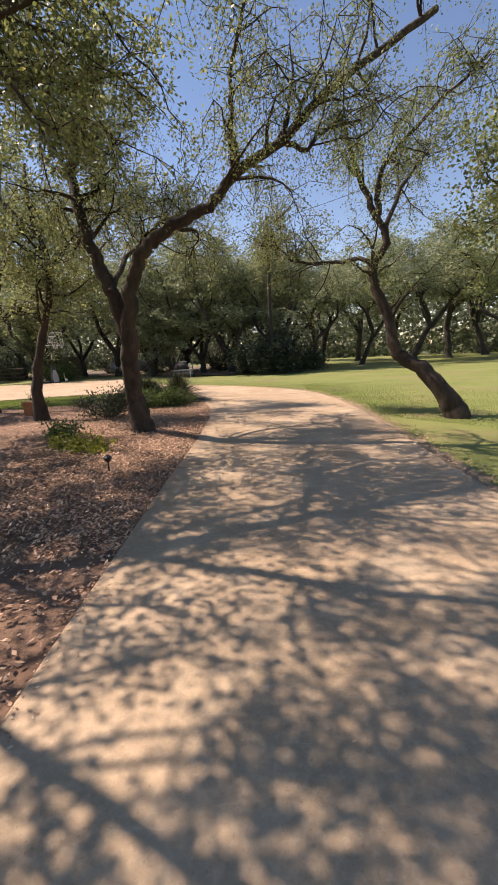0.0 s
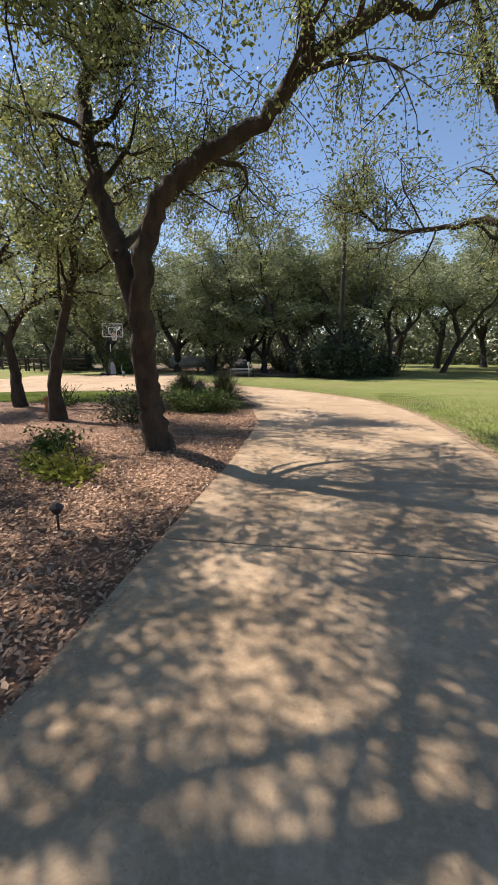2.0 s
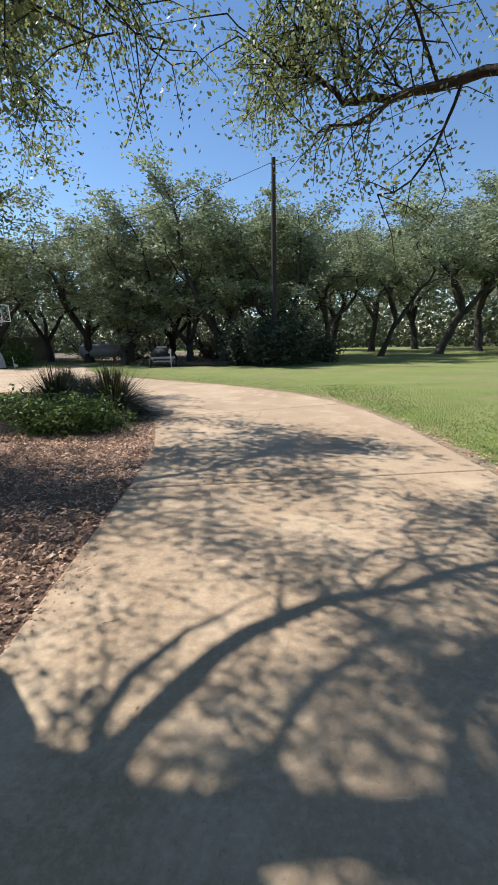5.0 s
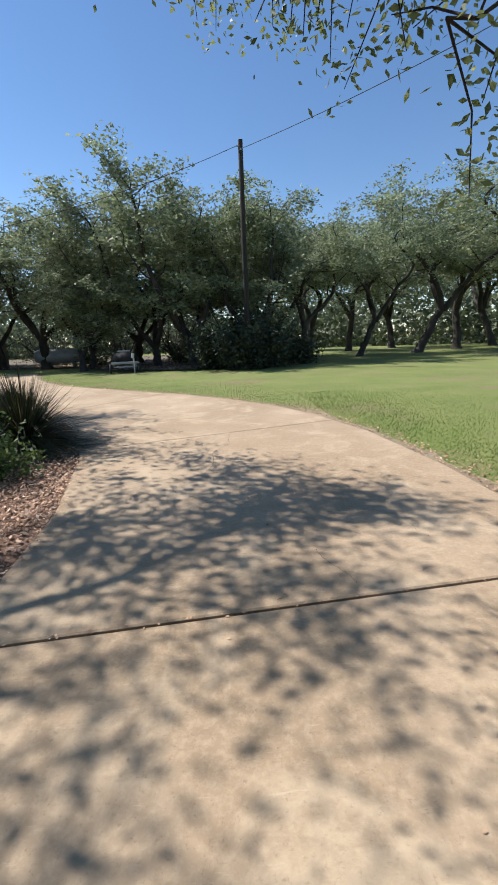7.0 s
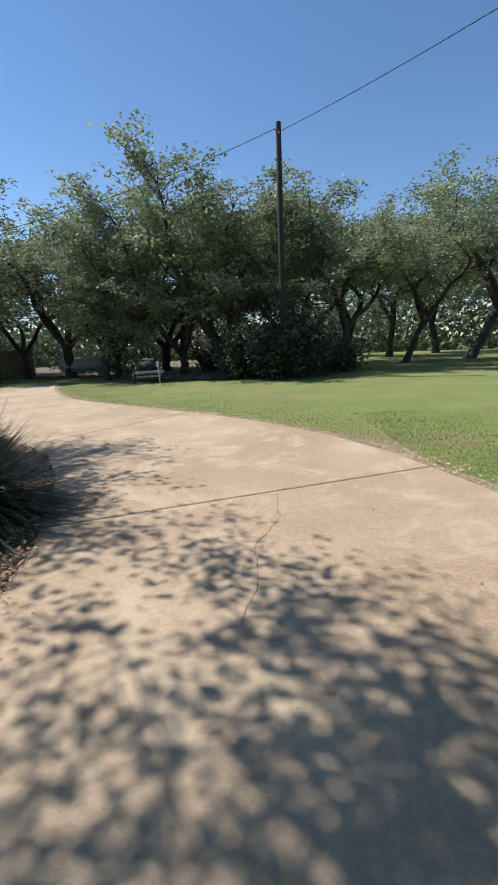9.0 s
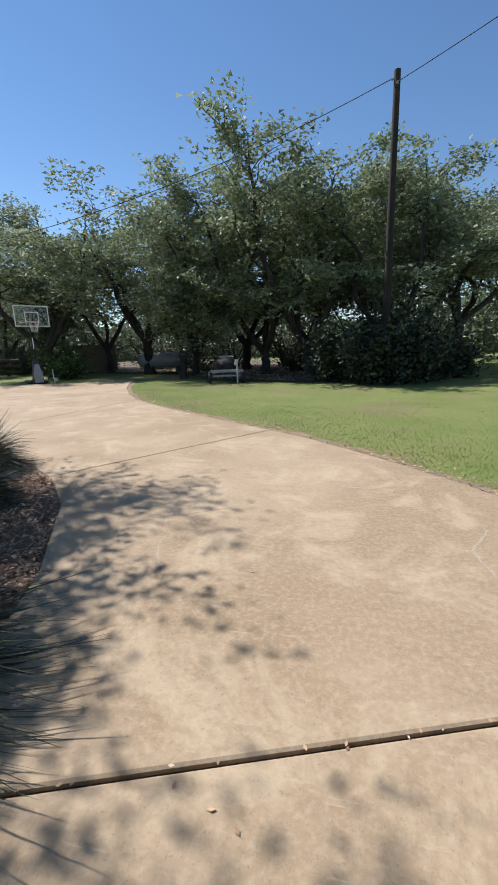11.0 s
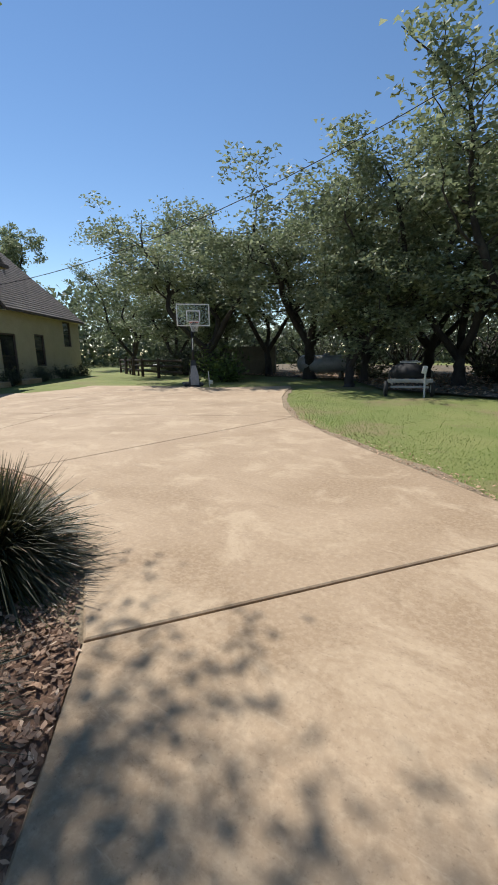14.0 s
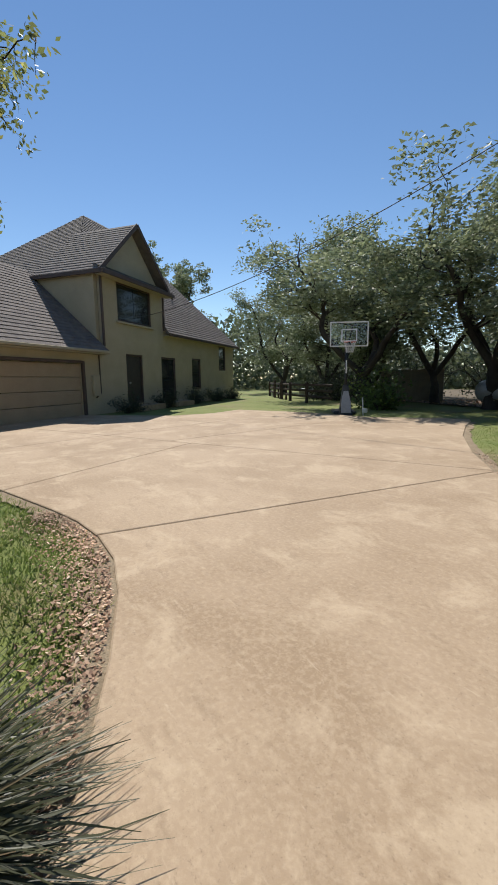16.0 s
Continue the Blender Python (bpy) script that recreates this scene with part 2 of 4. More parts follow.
def bm_mesh(name, bm, mat, smooth=False):
    me = bpy.data.meshes.new(name)
    bmesh.ops.recalc_face_normals(bm, faces=bm.faces)
    bm.to_mesh(me)
    bm.free()
    for p in me.polygons:
        p.use_smooth = smooth
    me.materials.append(mat)
    return me


def add_box(bm, size, at=(0, 0, 0), turn=(0, 0, 0), bevel=0.0):
    r = bmesh.ops.create_cube(bm, size=1.0)
    vs = r["verts"]
    bmesh.ops.transform(bm, matrix=pose(*at, *turn) @ Matrix.Diagonal((*size, 1)), verts=vs)
    if bevel:
        es = list({e for v in vs for e in v.link_edges})
        bmesh.ops.bevel(bm, geom=es, offset=bevel, segments=1, affect="EDGES")


def add_rod(bm, a, b, r, r2=None, sides=10):
    a, b = Vector(a), Vector(b)
    d = b - a
    bmesh.ops.create_cone(bm, cap_ends=True, segments=sides, radius1=r, radius2=r if r2 is None else r2, depth=d.length,
                          matrix=Matrix.Translation((a + b) / 2) @ d.to_track_quat("Z", "Y").to_matrix().to_4x4())


def part(parent, name, me, at=None, label="", kind=""):
    ob = new(name, me)
    ob.parent = parent
    if at is not None:
        ob.matrix_basis = at
    return tagged(ob, label, "", "", kind)


def boxes_part(parent, name, mat, items, bevel=0.01, label=""):
    bm = bmesh.new()
    for it in items:
        add_box(bm, it[0], it[1], it[2] if len(it) > 2 else (0, 0, 0), bevel)
    return part(parent, name, bm_mesh(name, bm, mat), label=label)


def unit(v):
    return v / (np.linalg.norm(v, axis=-1, keepdims=True) + 1e-9)


def tubes(paths, sides=8, rough=0.0, rng=None):
    """Tapered tubes along paths of points with radii, as arrays."""
    V, F, base = [], [], 0
    for pts, rad, k in paths:
        pts, rad = np.asarray(pts, float), np.asarray(rad, float)
        n = len(pts)
        tan = unit(np.gradient(pts, axis=0))
        ref = np.array([0.31, 0.95, 0.05]) if abs(tan[0] @ np.array([0.31, 0.95, 0.05])) < 0.9 else np.array([1.0, 0, 0])
        a = unit(np.cross(tan, ref))
        b = np.cross(tan, a)
        ang = np.linspace(0, 2 * np.pi, k, endpoint=False)
        rr = rad[:, None] * (1 + (rng.normal(0, rough, (n, k)) if rough else 0))
        ring = pts[:, None] + rr[..., None] * (np.cos(ang)[None, :, None] * a[:, None] + np.sin(ang)[None, :, None] * b[:, None])
        V.append(ring.reshape(-1, 3))
        i = np.arange(n - 1)[:, None] * k
        j = np.arange(k)[None]
        jn = (j + 1) % k
        F.append((np.stack([i + j, i + jn, i + k + jn, i + k + j], -1) + base).reshape(-1, 4))
        base += n * k
    return np.concatenate(V), np.concatenate(F)


def smooth_path(pts, n):
    """Catmull-Rom through the points, n steps a span."""
    p = np.asarray(pts, float)
    q = np.vstack([2 * p[0] - p[1], p, 2 * p[-1] - p[-2]])
    out = []
    for i in range(1, len(q) - 2):
        for t in np.linspace(0, 1, n, endpoint=False):
            out.append(0.5 * (2 * q[i] + (q[i + 1] - q[i - 1]) * t + (2 * q[i - 1] - 5 * q[i] + 4 * q[i + 1] - q[i + 2]) * t * t
                              + (3 * q[i] - q[i - 1] - 3 * q[i + 1] + q[i + 2]) * t ** 3))
    out.append(p[-1])
    return np.array(out)


def leaf_quads(centres, length, width, rng, droop=0.0, three=False):
    n = len(centres)
    d = rng.normal(0, 1, (n, 3))
    d[:, 2] = d[:, 2] * 0.7 - droop
    d = unit(d)
    s = unit(np.cross(d, rng.normal(0, 1, (n, 3))))
    L = (length * rng.uniform(0.6, 1.25, n))[:, None]
    W = L * (width / length)
    if three:
        v = np.stack([centres - d * L / 2 - s * W * 0.35, centres - d * L * 0.2 + s * W * 0.65, centres + d * L / 2], 1)
        return v.reshape(-1, 3), np.arange(3 * n).reshape(-1, 3)
    v = np.stack([centres - d * L / 2, centres + s * W / 2 - d * L * 0.05, centres + d * L / 2, centres - s * W / 2 - d * L * 0.05], 1)
    return v.reshape(-1, 3), np.arange(4 * n).reshape(-1, 4)


def wander(start, direction, length, steps, rng, bend=0.25, lift=0.0):
    p, d = np.array(start, float), unit(np.array(direction, float))
    out = [p.copy()]
    for _ in range(steps):
        d = unit(d + rng.normal(0, bend, 3) + np.array([0, 0, lift]))
        p = p + d * length / steps
        out.append(p.copy())
    return np.array(out)


def oak(name, limbs, seed, branches=9, twigs=7, leaves=40, leaf=0.075, reach=(1.2, 2.4), twig_len=(0.5, 1.1), start=0.45, droop=0.25,
        bark=None, foliage=None, trunk_sides=12, jitter=0.13, label="", group="", lift=0.06, three=False, clumped=False):
    """A live oak. limbs: (points, first radius, last radius, whether leaves grow on it); the first is the trunk."""
    rng = np.random.default_rng(seed)
    bark, foliage = bark or BARK, foliage or LEAF
    root = tagged(new(name), label, "tree", group)
    big, small, centres = [], [], []
    for k, (pts, r0, r1, leafy) in enumerate(limbs):
        path = smooth_path(pts, 5)
        path[1:-1] += rng.normal(0, 0.018, (len(path) - 2, 3))
        u = np.linspace(0, 1, len(path))
        rad = r0 + (r1 - r0) * u ** 0.8
        if k == 0:
            rad = rad * (1 + 0.55 * np.exp(-u * 9))
        big.append((path, rad, trunk_sides if r0 > 0.05 else 7))
        if not leafy:
            continue
        for _ in range(int(branches * leafy)):
            f = rng.uniform(start, 1.0)
            i = min(int(f * (len(path) - 1)), len(path) - 2)
            along = unit(path[i + 1] - path[i])
            side = unit(np.cross(along, rng.normal(0, 1, 3)))
            d = unit(along * rng.uniform(0.2, 0.9) + side + np.array([0, 0, 0.15]))
            br = wander(path[i], d, rng.uniform(*reach) * (1.15 - 0.4 * f), 7, rng, 0.28, lift)
            rb = max(0.012, min(rad[i] * 0.45, 0.05))
            small.append((br, np.linspace(rb, 0.007, len(br)), 4 if three else 5))
            for _ in range(twigs):
                j = rng.integers(2, len(br))
                td = unit(br[j] - br[j - 1] + rng.normal(0, 0.75, 3))
                tw = wander(br[j], td, rng.uniform(*twig_len), 5, rng, 0.3, -droop * 0.35)
                if not three:
                    small.append((tw[::2], np.linspace(0.008, 0.003, len(tw[::2])), 3))
                m = int(leaves * rng.uniform(0.5, 1.4))
                w = (1 - rng.uniform(0, 0.85, m) ** (1.7 if clumped else 1.0)) * (len(tw) - 1.001)
                a = w.astype(int)
                c = tw[a] + (tw[a + 1] - tw[a]) * (w - a)[:, None] + rng.normal(0, jitter, (m, 3)) * ((1.0, 1.0, 0.6) if clumped else (1, 1, 1))
                centres.append(c)
    v, f = tubes(big, rough=0.06, rng=rng)
    part(root, "trunk", mesh_np("trunk", v, f, bark, True))
    if small:
        v, f = tubes(small)
        part(root, "branches", mesh_np("branches", v, f, bark, True), kind="stuff")
        c = np.concatenate(centres)
        v, f = leaf_quads(c, leaf, leaf * (0.62 if three else 0.5), rng, droop, three)
        part(root, "foliage", mesh_np("foliage", v, f, foliage), kind="stuff")
    return root


# ---- ground, driveway ----
from mathutils.geometry import tessellate_polygon

LEFT_EDGE = [(-1.2, -14), (-1.2, 2), (-1.15, 5), (-1.06, 8), (-1.1, 10.4), (-1.2, 12.0), (-1.62, 13.9), (-2.3, 15.7), (-3.0, 16.9), (-3.72, 17.68),
             (-4.35, 18.12), (-4.95, 18.48), (-5.6, 18.8), (-6.3, 19.08), (-6.9, 19.24), (-7.5, 19.28), (-8.1, 19.22), (-8.7, 19.08), (-10.1, 18.68), (-13, 17.4), (-16.5, 15.2)]
RIGHT_EDGE = [(-27.5, 22.5), (-22.4, 23.2), (-19.6, 26.0), (-19.6, 27.9), (-20.6, 30.0), (-17.2, 31.3), (-13.6, 31.6), (-11.6, 33.2), (-10.75, 33.6), (-10.3, 32.8), (-9.75, 31.3), (-8.75, 29.1), (-7.42, 26.8),
              (-6.3, 25.2), (-4.7, 23.6), (-2.3, 21.55), (-0.7, 20.2), (0.55, 18.8), (1.45, 17.6), (2.1, 16.3), (2.6, 14.6), (2.82, 12.8), (2.85, 10.7), (2.78, 8.0), (2.62, 5.0), (2.5, 2), (2.5, -14)]
DRIVE = LEFT_EDGE + [(-21.5, 14.0)] + RIGHT_EDGE


def far_hill(x, y):
    """Almost flat ground with slow undulation away from the drive."""
    d = max(0.0, math.hypot(x + 6, y - 16) - 26)
    return -0.045 + 0.0016 * d * (0.5 + noise.noise((x * 0.03, y * 0.03, 0.3)))


axis = np.concatenate([np.linspace(-900, -70, 12), np.linspace(-60, 90, 101), np.linspace(100, 900, 12)])
gv = [(x, y + 15, far_hill(x, y + 15)) for y in axis for x in axis]
n = len(axis)
gf = [(j * n + i, j * n + i + 1, (j + 1) * n + i + 1, (j + 1) * n + i) for j in range(n - 1) for i in range(n - 1)]
tagged(new("ground", mesh_np("ground", gv, gf, SOIL, True)), "green mown lawn with dry patches beside the drive", "lawn", kind="structure")


def clip(poly, a, b, sign):
    """The part of a polygon on one side of the line a-b."""
    def side(p):
        return sign * ((b[0] - a[0]) * (p[1] - a[1]) - (b[1] - a[1]) * (p[0] - a[0]))
    out = []
    for p, q in zip(poly, poly[1:] + poly[:1]):
        sp, sq = side(p), side(q)
        if sp >= 0:
            out.append(p)
        if sp * sq < 0:
            k = sp / (sp - sq)
            out.append((p[0] + k * (q[0] - p[0]), p[1] + k * (q[1] - p[1])))
    return out


def inset(poly, d):
    out, m = [], len(poly)
    for i in range(m):
        p, q, r = Vector(poly[i - 1]), Vector(poly[i]), Vector(poly[(i + 1) % m])
        e1, e2 = (q - p), (r - q)
        if e1.length < 1e-4 or e2.length < 1e-4:
            continue
        n1, n2 = Vector((-e1.y, e1.x)).normalized(), Vector((-e2.y, e2.x)).normalized()
        b = n1 + n2
        b = b / max(0.4, b.length_squared / 2)
        out.append(q + b * d)
    return out


def area(poly):
    return sum(p[0] * q[1] - q[0] * p[1] for p, q in zip(poly, poly[1:] + poly[:1])) / 2


if area(DRIVE) < 0:
    DRIVE = DRIVE[::-1]
slabs = [DRIVE]
CUTS = [((-1, -9.0), (2, -9.0), None), ((-1, -4.1), (2, -4.1), None), ((-1, 0.75), (2, 0.75), None), ((-1, 5.6), (2, 5.6), None), ((-0.49, 10.38), (1.57, 10.58), None), ((-1.5, 14.32), (1.01, 15.17), None),
        ((-3.73, 17.68), (-1.9, 20.13), None), ((-7.53, 19.29), (-6.4, 25.0), None),
        ((-12.23, 22.84), (-6.7, 25.2), lambda c: c[0] < -7), ((-12.23, 22.84), (-10.13, 18.81), lambda c: c[0] < -7 and c[1] < 24),
        ((-14.32, 19.0), (-15.9, 24.85), lambda c: c[0] < -12), ((-13.6, 31.6), (-12.9, 22.5), lambda c: c[1] > 25)]
for a, b, only in CUTS:
    nxt = []
    for s in slabs:
        c = np.mean(np.array(s), axis=0)
        if only and not only(c):
            nxt.append(s)
            continue
        for sign in (1, -1):
            p = clip(s, a, b, sign)
            if len(p) > 2 and abs(area(p)) > 0.3:
                nxt.append(p)
    slabs = nxt


def sheet(name, poly, z, mat):
    tri = tessellate_polygon([[Vector((x, y, 0)) for x, y in poly]])
    return mesh_np(name, [(x, y, z) for x, y in poly], tri, mat)


driveway = tagged(new("road", sheet("road", DRIVE, -0.028, JOINT)), "curving tan concrete driveway with dirt-filled joints", "driveway", kind="structure")
for s in slabs:
    bm = bmesh.new()
    p = inset(s, 0.011)
    top = [bm.verts.new((x, y, -0.008)) for x, y in p]
    inner = [bm.verts.new((x, y, 0.0)) for x, y in inset([tuple(q) for q in p], 0.012)]
    if len(inner) == len(top):
        for i in range(len(top)):
            k = (i + 1) % len(top)
            bm.faces.new((top[i], top[k], inner[k], inner[i]))
    for tri in tessellate_polygon([[Vector((q.co.x, q.co.y, 0)) for q in inner]]):
        bm.faces.new([inner[i] for i in tri])
    low = [bm.verts.new((v.co.x, v.co.y, -0.12)) for v in top]
    for i in range(len(top)):
        k = (i + 1) % len(top)
        bm.faces.new((top[i], low[i], low[k], top[k]))
    part(driveway, "slab", bm_mesh("slab", bm, CONCRETE))

# mulch bed left of the drive
BED = [(x + 0.012, y) for x, y in LEFT_EDGE[:10]] + [(-4.2, 17.75), (-5.2, 17.2), (-5.0, 15.9), (-6.5, 14.9), (-9.0, 14.6), (-13, 14.0), (-16, 10), (-16, -14)]


def inside(poly, x, y):
    hit = np.zeros(np.shape(x), bool)
    for (x0, y0), (x1, y1) in zip(poly, poly[1:] + poly[:1]):
        c = ((y0 > y) != (y1 > y)) & (x < (x1 - x0) * (y - y0) / (y1 - y0 + 1e-12) + x0)
        hit ^= c
    return hit


def scatter(rng, poly, n, box):
    x, y = rng.uniform(box[0], box[1], n), rng.uniform(box[2], box[3], n)
    k = inside(poly, x, y)
    return x[k], y[k]


bed = tagged(new("mulch_bed", sheet("mulch_bed", BED, -0.020, MULCH)), "brown mulch bed covered in dry oak leaves", "garden bed", kind="structure")
rng = np.random.default_rng(5)
bx, by = scatter(rng, BED, 40000, (-9, -1, 0.5, 18))
near = rng.uniform(0, 1, len(bx)) < np.clip(1.25 - (np.abs(bx + 1)) / 7, 0.25, 1)
bx, by = bx[near], by[near]
ex, ey = scatter(rng, BED, 26000, (-4, -1.1, 3, 13))
fx, fy = scatter(rng, BED, 20000, (-5, -1.1, 12.5, 18))
bx, by = np.r_[bx, ex, fx], np.r_[by, ey, fy]
c = np.stack([bx, by, rng.uniform(-0.015, 0.02, len(bx))], 1)


def flat_leaves(c, length, width, rng, tilt=0.35):
    m = len(c)
    a = rng.uniform(0, 2 * np.pi, m)
    d = np.stack([np.cos(a), np.sin(a), rng.normal(0, tilt, m)], 1)
    s = np.stack([-np.sin(a), np.cos(a), rng.normal(0, tilt, m)], 1)
    L = (length * rng.uniform(0.5, 1.3, m))[:, None]
    W = L * width / length
    v = np.stack([c - d * L / 2, c + s * W / 2, c + d * L / 2, c - s * W / 2], 1)
    return v.reshape(-1, 3), np.arange(4 * m).reshape(-1, 4)


v, f = flat_leaves(c, 0.046, 0.022, rng)
tagged(new("leaf_litter", mesh_np("leaf_litter", v, f, CHIP)), "scattered dry tan leaves on the mulch", "leaves", kind="stuff")

# dry leaves gathered along both edges of the slab
rng = np.random.default_rng(8)
lv = []
for line, n0 in ((np.array(RIGHT_EDGE[12:]), 9000), (np.array(LEFT_EDGE[9:18]), 5000)):
    seg = np.linalg.norm(np.diff(line, axis=0), axis=1)
    k = rng.choice(len(seg), n0, p=seg / seg.sum())
    u = rng.uniform(0, 1, n0)[:, None]
    d = unit(line[k + 1] - line[k])
    nrm = np.stack([-d[:, 1], d[:, 0]], 1)
    off = np.abs(rng.normal(0, 0.22, n0))[:, None] + 0.02
    p = line[k] + (line[k + 1] - line[k]) * u + nrm * off
    lv.append(np.c_[p, rng.uniform(-0.035, 0.006, n0)])
c = np.concatenate(lv)
c = c[~inside(DRIVE, c[:, 0], c[:, 1])]
v, f = flat_leaves(c, 0.036, 0.02, rng)
tagged(new("edge_litter", mesh_np("edge_litter", v, f, CHIP)), "dry leaves gathered along the concrete edge", "leaves", kind="stuff")


def grass(name, xs, ys, height, rng, label, mat):
    m = len(xs)
    a = rng.uniform(0, 2 * np.pi, m)
    w = 0.006 + 0.004 * rng.random(m)
    h = height * rng.uniform(0.5, 1.3, m)
    lean = rng.normal(0, 0.55, (m, 2)) * h[:, None]
    b = np.stack([xs, ys, np.full(m, -0.05)], 1)
    s = np.stack([np.cos(a) * w, np.sin(a) * w, 0 * w], 1)
    tip = b + np.c_[lean, h + 0.0]
    v = np.stack([b - s, b + s, tip], 1).reshape(-1, 3)
    return tagged(new(name, mesh_np(name, v, np.arange(3 * m).reshape(-1, 3), mat)), label, "grass", kind="stuff")


rng = np.random.default_rng(11)
gx, gy = np.concatenate([rng.uniform(2.4, 8, 110000), rng.uniform(-11, 5, 150000)]), np.concatenate([rng.uniform(3, 20, 110000), rng.uniform(17, 32, 150000)])
ok = ~inside(DRIVE, gx, gy) & (gx + (gy - 17) * 0.75 > -2.5)
pts = smooth_path([(x, y, 0) for x, y in RIGHT_EDGE[9:]], 4)[:, :2]
dist = np.min(np.hypot(gx[:, None] - pts[None, :, 0], gy[:, None] - pts[None, :, 1]), axis=1)
ok &= rng.uniform(0, 1, len(gx)) < np.exp(-np.maximum(dist - 0.8, 0) / 1.6) * np.clip((dist - 0.12) / 0.45, 0, 1)
grass("lawn_grass", gx[ok][:45000], gy[ok][:45000], 0.03, rng, "short green lawn grass with pale dry blades", GRASS)
ISLAND = [(-3.9, 17.75), (-5.0, 18.42), (-6.3, 19.02), (-7.5, 19.22), (-8.7, 19.02), (-10.1, 18.6), (-13, 17.3), (-12, 14.6), (-6.5, 15.0), (-5.0, 16.0)]
gx, gy = scatter(rng, ISLAND, 64000, (-13, -4, 14, 19.5))
grass("island_grass", gx, gy, 0.06, rng, "green lawn island bordered by dry leaves", GRASS)


def ribbon(name, pts, width, mat, seed, label=""):
    """A jagged thin mark lying on the slab."""
    rng = np.random.default_rng(seed)
    p = smooth_path([(x, y, 0) for x, y in pts], 10)
    p[:, :2] += rng.normal(0, 0.004, (len(p), 2))
    t = unit(np.gradient(p, axis=0))
    s = np.stack([-t[:, 1], t[:, 0], 0 * t[:, 0]], 1) * (width * rng.uniform(0.3, 1.2, len(p)))[:, None]
    v = np.concatenate([p - s, p + s])
    v[:, 2] = 0.0012
    k, i = len(p), np.arange(len(p) - 1)
    part(driveway, name, mesh_np(name, v, np.stack([i, i + 1, i + 1 + k, i + k], 1), mat), label=label)


ribbon("crack", [(0.52, 15.05), (0.42, 14.93), (0.41, 14.63), (0.39, 14.4), (0.41, 14.31), (0.32, 14.08), (0.26, 13.94), (0.18, 13.75), (0.2, 13.3), (0.1, 12.9)], 0.0026, JOINT, 1, "thin dark crack in the concrete")
ribbon("crack", [(0.64, 15.56), (0.61, 15.32), (0.66, 15.2)], 0.0012, JOINT, 2)
ribbon("crack", [(0.96, 11.1), (1.0, 10.93), (1.08, 10.79), (1.12, 10.66)], 0.0016, JOINT, 3)
ribbon("crack", [(-1.06, 18.29), (-0.97, 18.12), (-0.89, 18.02), (-0.76, 17.91)], 0.0016, JOINT, 4)
ribbon("crack", [(-1.69, 16.75), (-1.47, 16.86), (-1.2, 17.03), (-1.02, 17.15)], 0.0012, JOINT, 5)
ribbon("scuff", [(-1.60, 16.42), (-1.60, 16.28), (-1.59, 16.18), (-1.51, 15.99), (-1.41, 15.85)], 0.007, SCUFF, 6, "pale scraped line in the concrete")
ribbon("scuff", [(-1.47, 17.55), (-1.72, 17.25), (-1.80, 16.95), (-1.72, 16.62)], 0.012, SCUFF, 7)
ribbon("scuff", [(1.0, 16.84), (0.86, 16.6), (0.77, 16.44), (0.80, 16.12)], 0.012, SCUFF, 8)


def twig(x, y, length, turn, seed):
    """A thin crooked dry stick lying on the slab."""
    rng = np.random.default_rng(seed)
    p = wander((0, 0, 0.006), (1, 0.1, 0), length, 6, rng, 0.22)
    p[:, 2] = 0.006 + 0.004 * rng.random(len(p))
    side = wander(p[3], (0.7, 0.7, 0), length * 0.35, 3, rng, 0.2)
    side[:, 2] = 0.008
    v, f = tubes([(p, np.linspace(0.0026, 0.0014, len(p)), 5), (side, np.linspace(0.002, 0.001, len(side)), 4)])
    ob = tagged(new("twig", mesh_np("twig", v, f, VERGE, True)), "thin dry twig fallen on the concrete", "twig", "twigs on the drive")
    ob.matrix_basis = pose(x, y, 0, 0, 0, turn)


for i, (x, y, length, turn) in enumerate([(-0.85, 6.68, 0.12, 10), (-0.67, 7.0, 0.12, 60), (-0.44, 6.93, 0.07, 85), (-0.37, 6.73, 0.2, 75), (-0.32, 6.67, 0.16, 100), (-0.27, 6.7, 0.1, 50), (0.3, 6.41, 0.13, -35), (-0.57, 6.31, 0.1, 80),
                                          (-0.62, 8.25, 0.1, 5), (0.35, 3.1, 0.13, 40), (0.62, 10.55, 0.09, 20), (-0.3, 11.6, 0.1, 130)]):
    twig(x, y, length, turn, 700 + i)

# dry leaves blown onto the slab from the bed, and debris caught in the joints
rng = np.random.default_rng(15)
m = 1300
ly = rng.uniform(1.2, 14.5, m)
lx = np.interp(ly, [q[1] for q in LEFT_EDGE[1:9]], [q[0] for q in LEFT_EDGE[1:9]]) + np.abs(rng.normal(0, 0.07, m)) * rng.uniform(0, 1, m) ** 0.5 * (1 + 1.2 * np.sin(ly * 2.3) ** 2)
sx, sy = rng.uniform(-1.0, 2.5, 70), rng.uniform(1, 17, 70)
for x0, y0, x1, y1, k in ((-1.1, 5.6, 2.6, 5.6, 90), (-1.0, 10.33, 2.7, 10.69, 60), (-1.6, 14.29, 2.5, 15.67, 40)):
    u = rng.uniform(0, 1, k)
    lx, ly = np.r_[lx, x0 + (x1 - x0) * u + rng.normal(0, 0.01, k)], np.r_[ly, y0 + (y1 - y0) * u + rng.normal(0, 0.012, k)]
c = np.stack([np.r_[lx, sx], np.r_[ly, sy], np.full(len(lx) + 70, 0.005)], 1)
c = c[inside(DRIVE, c[:, 0], c[:, 1])]
v, f = flat_leaves(c, 0.026, 0.013, rng, 0.08)
tagged(new("slab_litter", mesh_np("slab_litter", v, f, CHIP)), "small dry leaves scattered on the concrete", "leaves", kind="stuff")


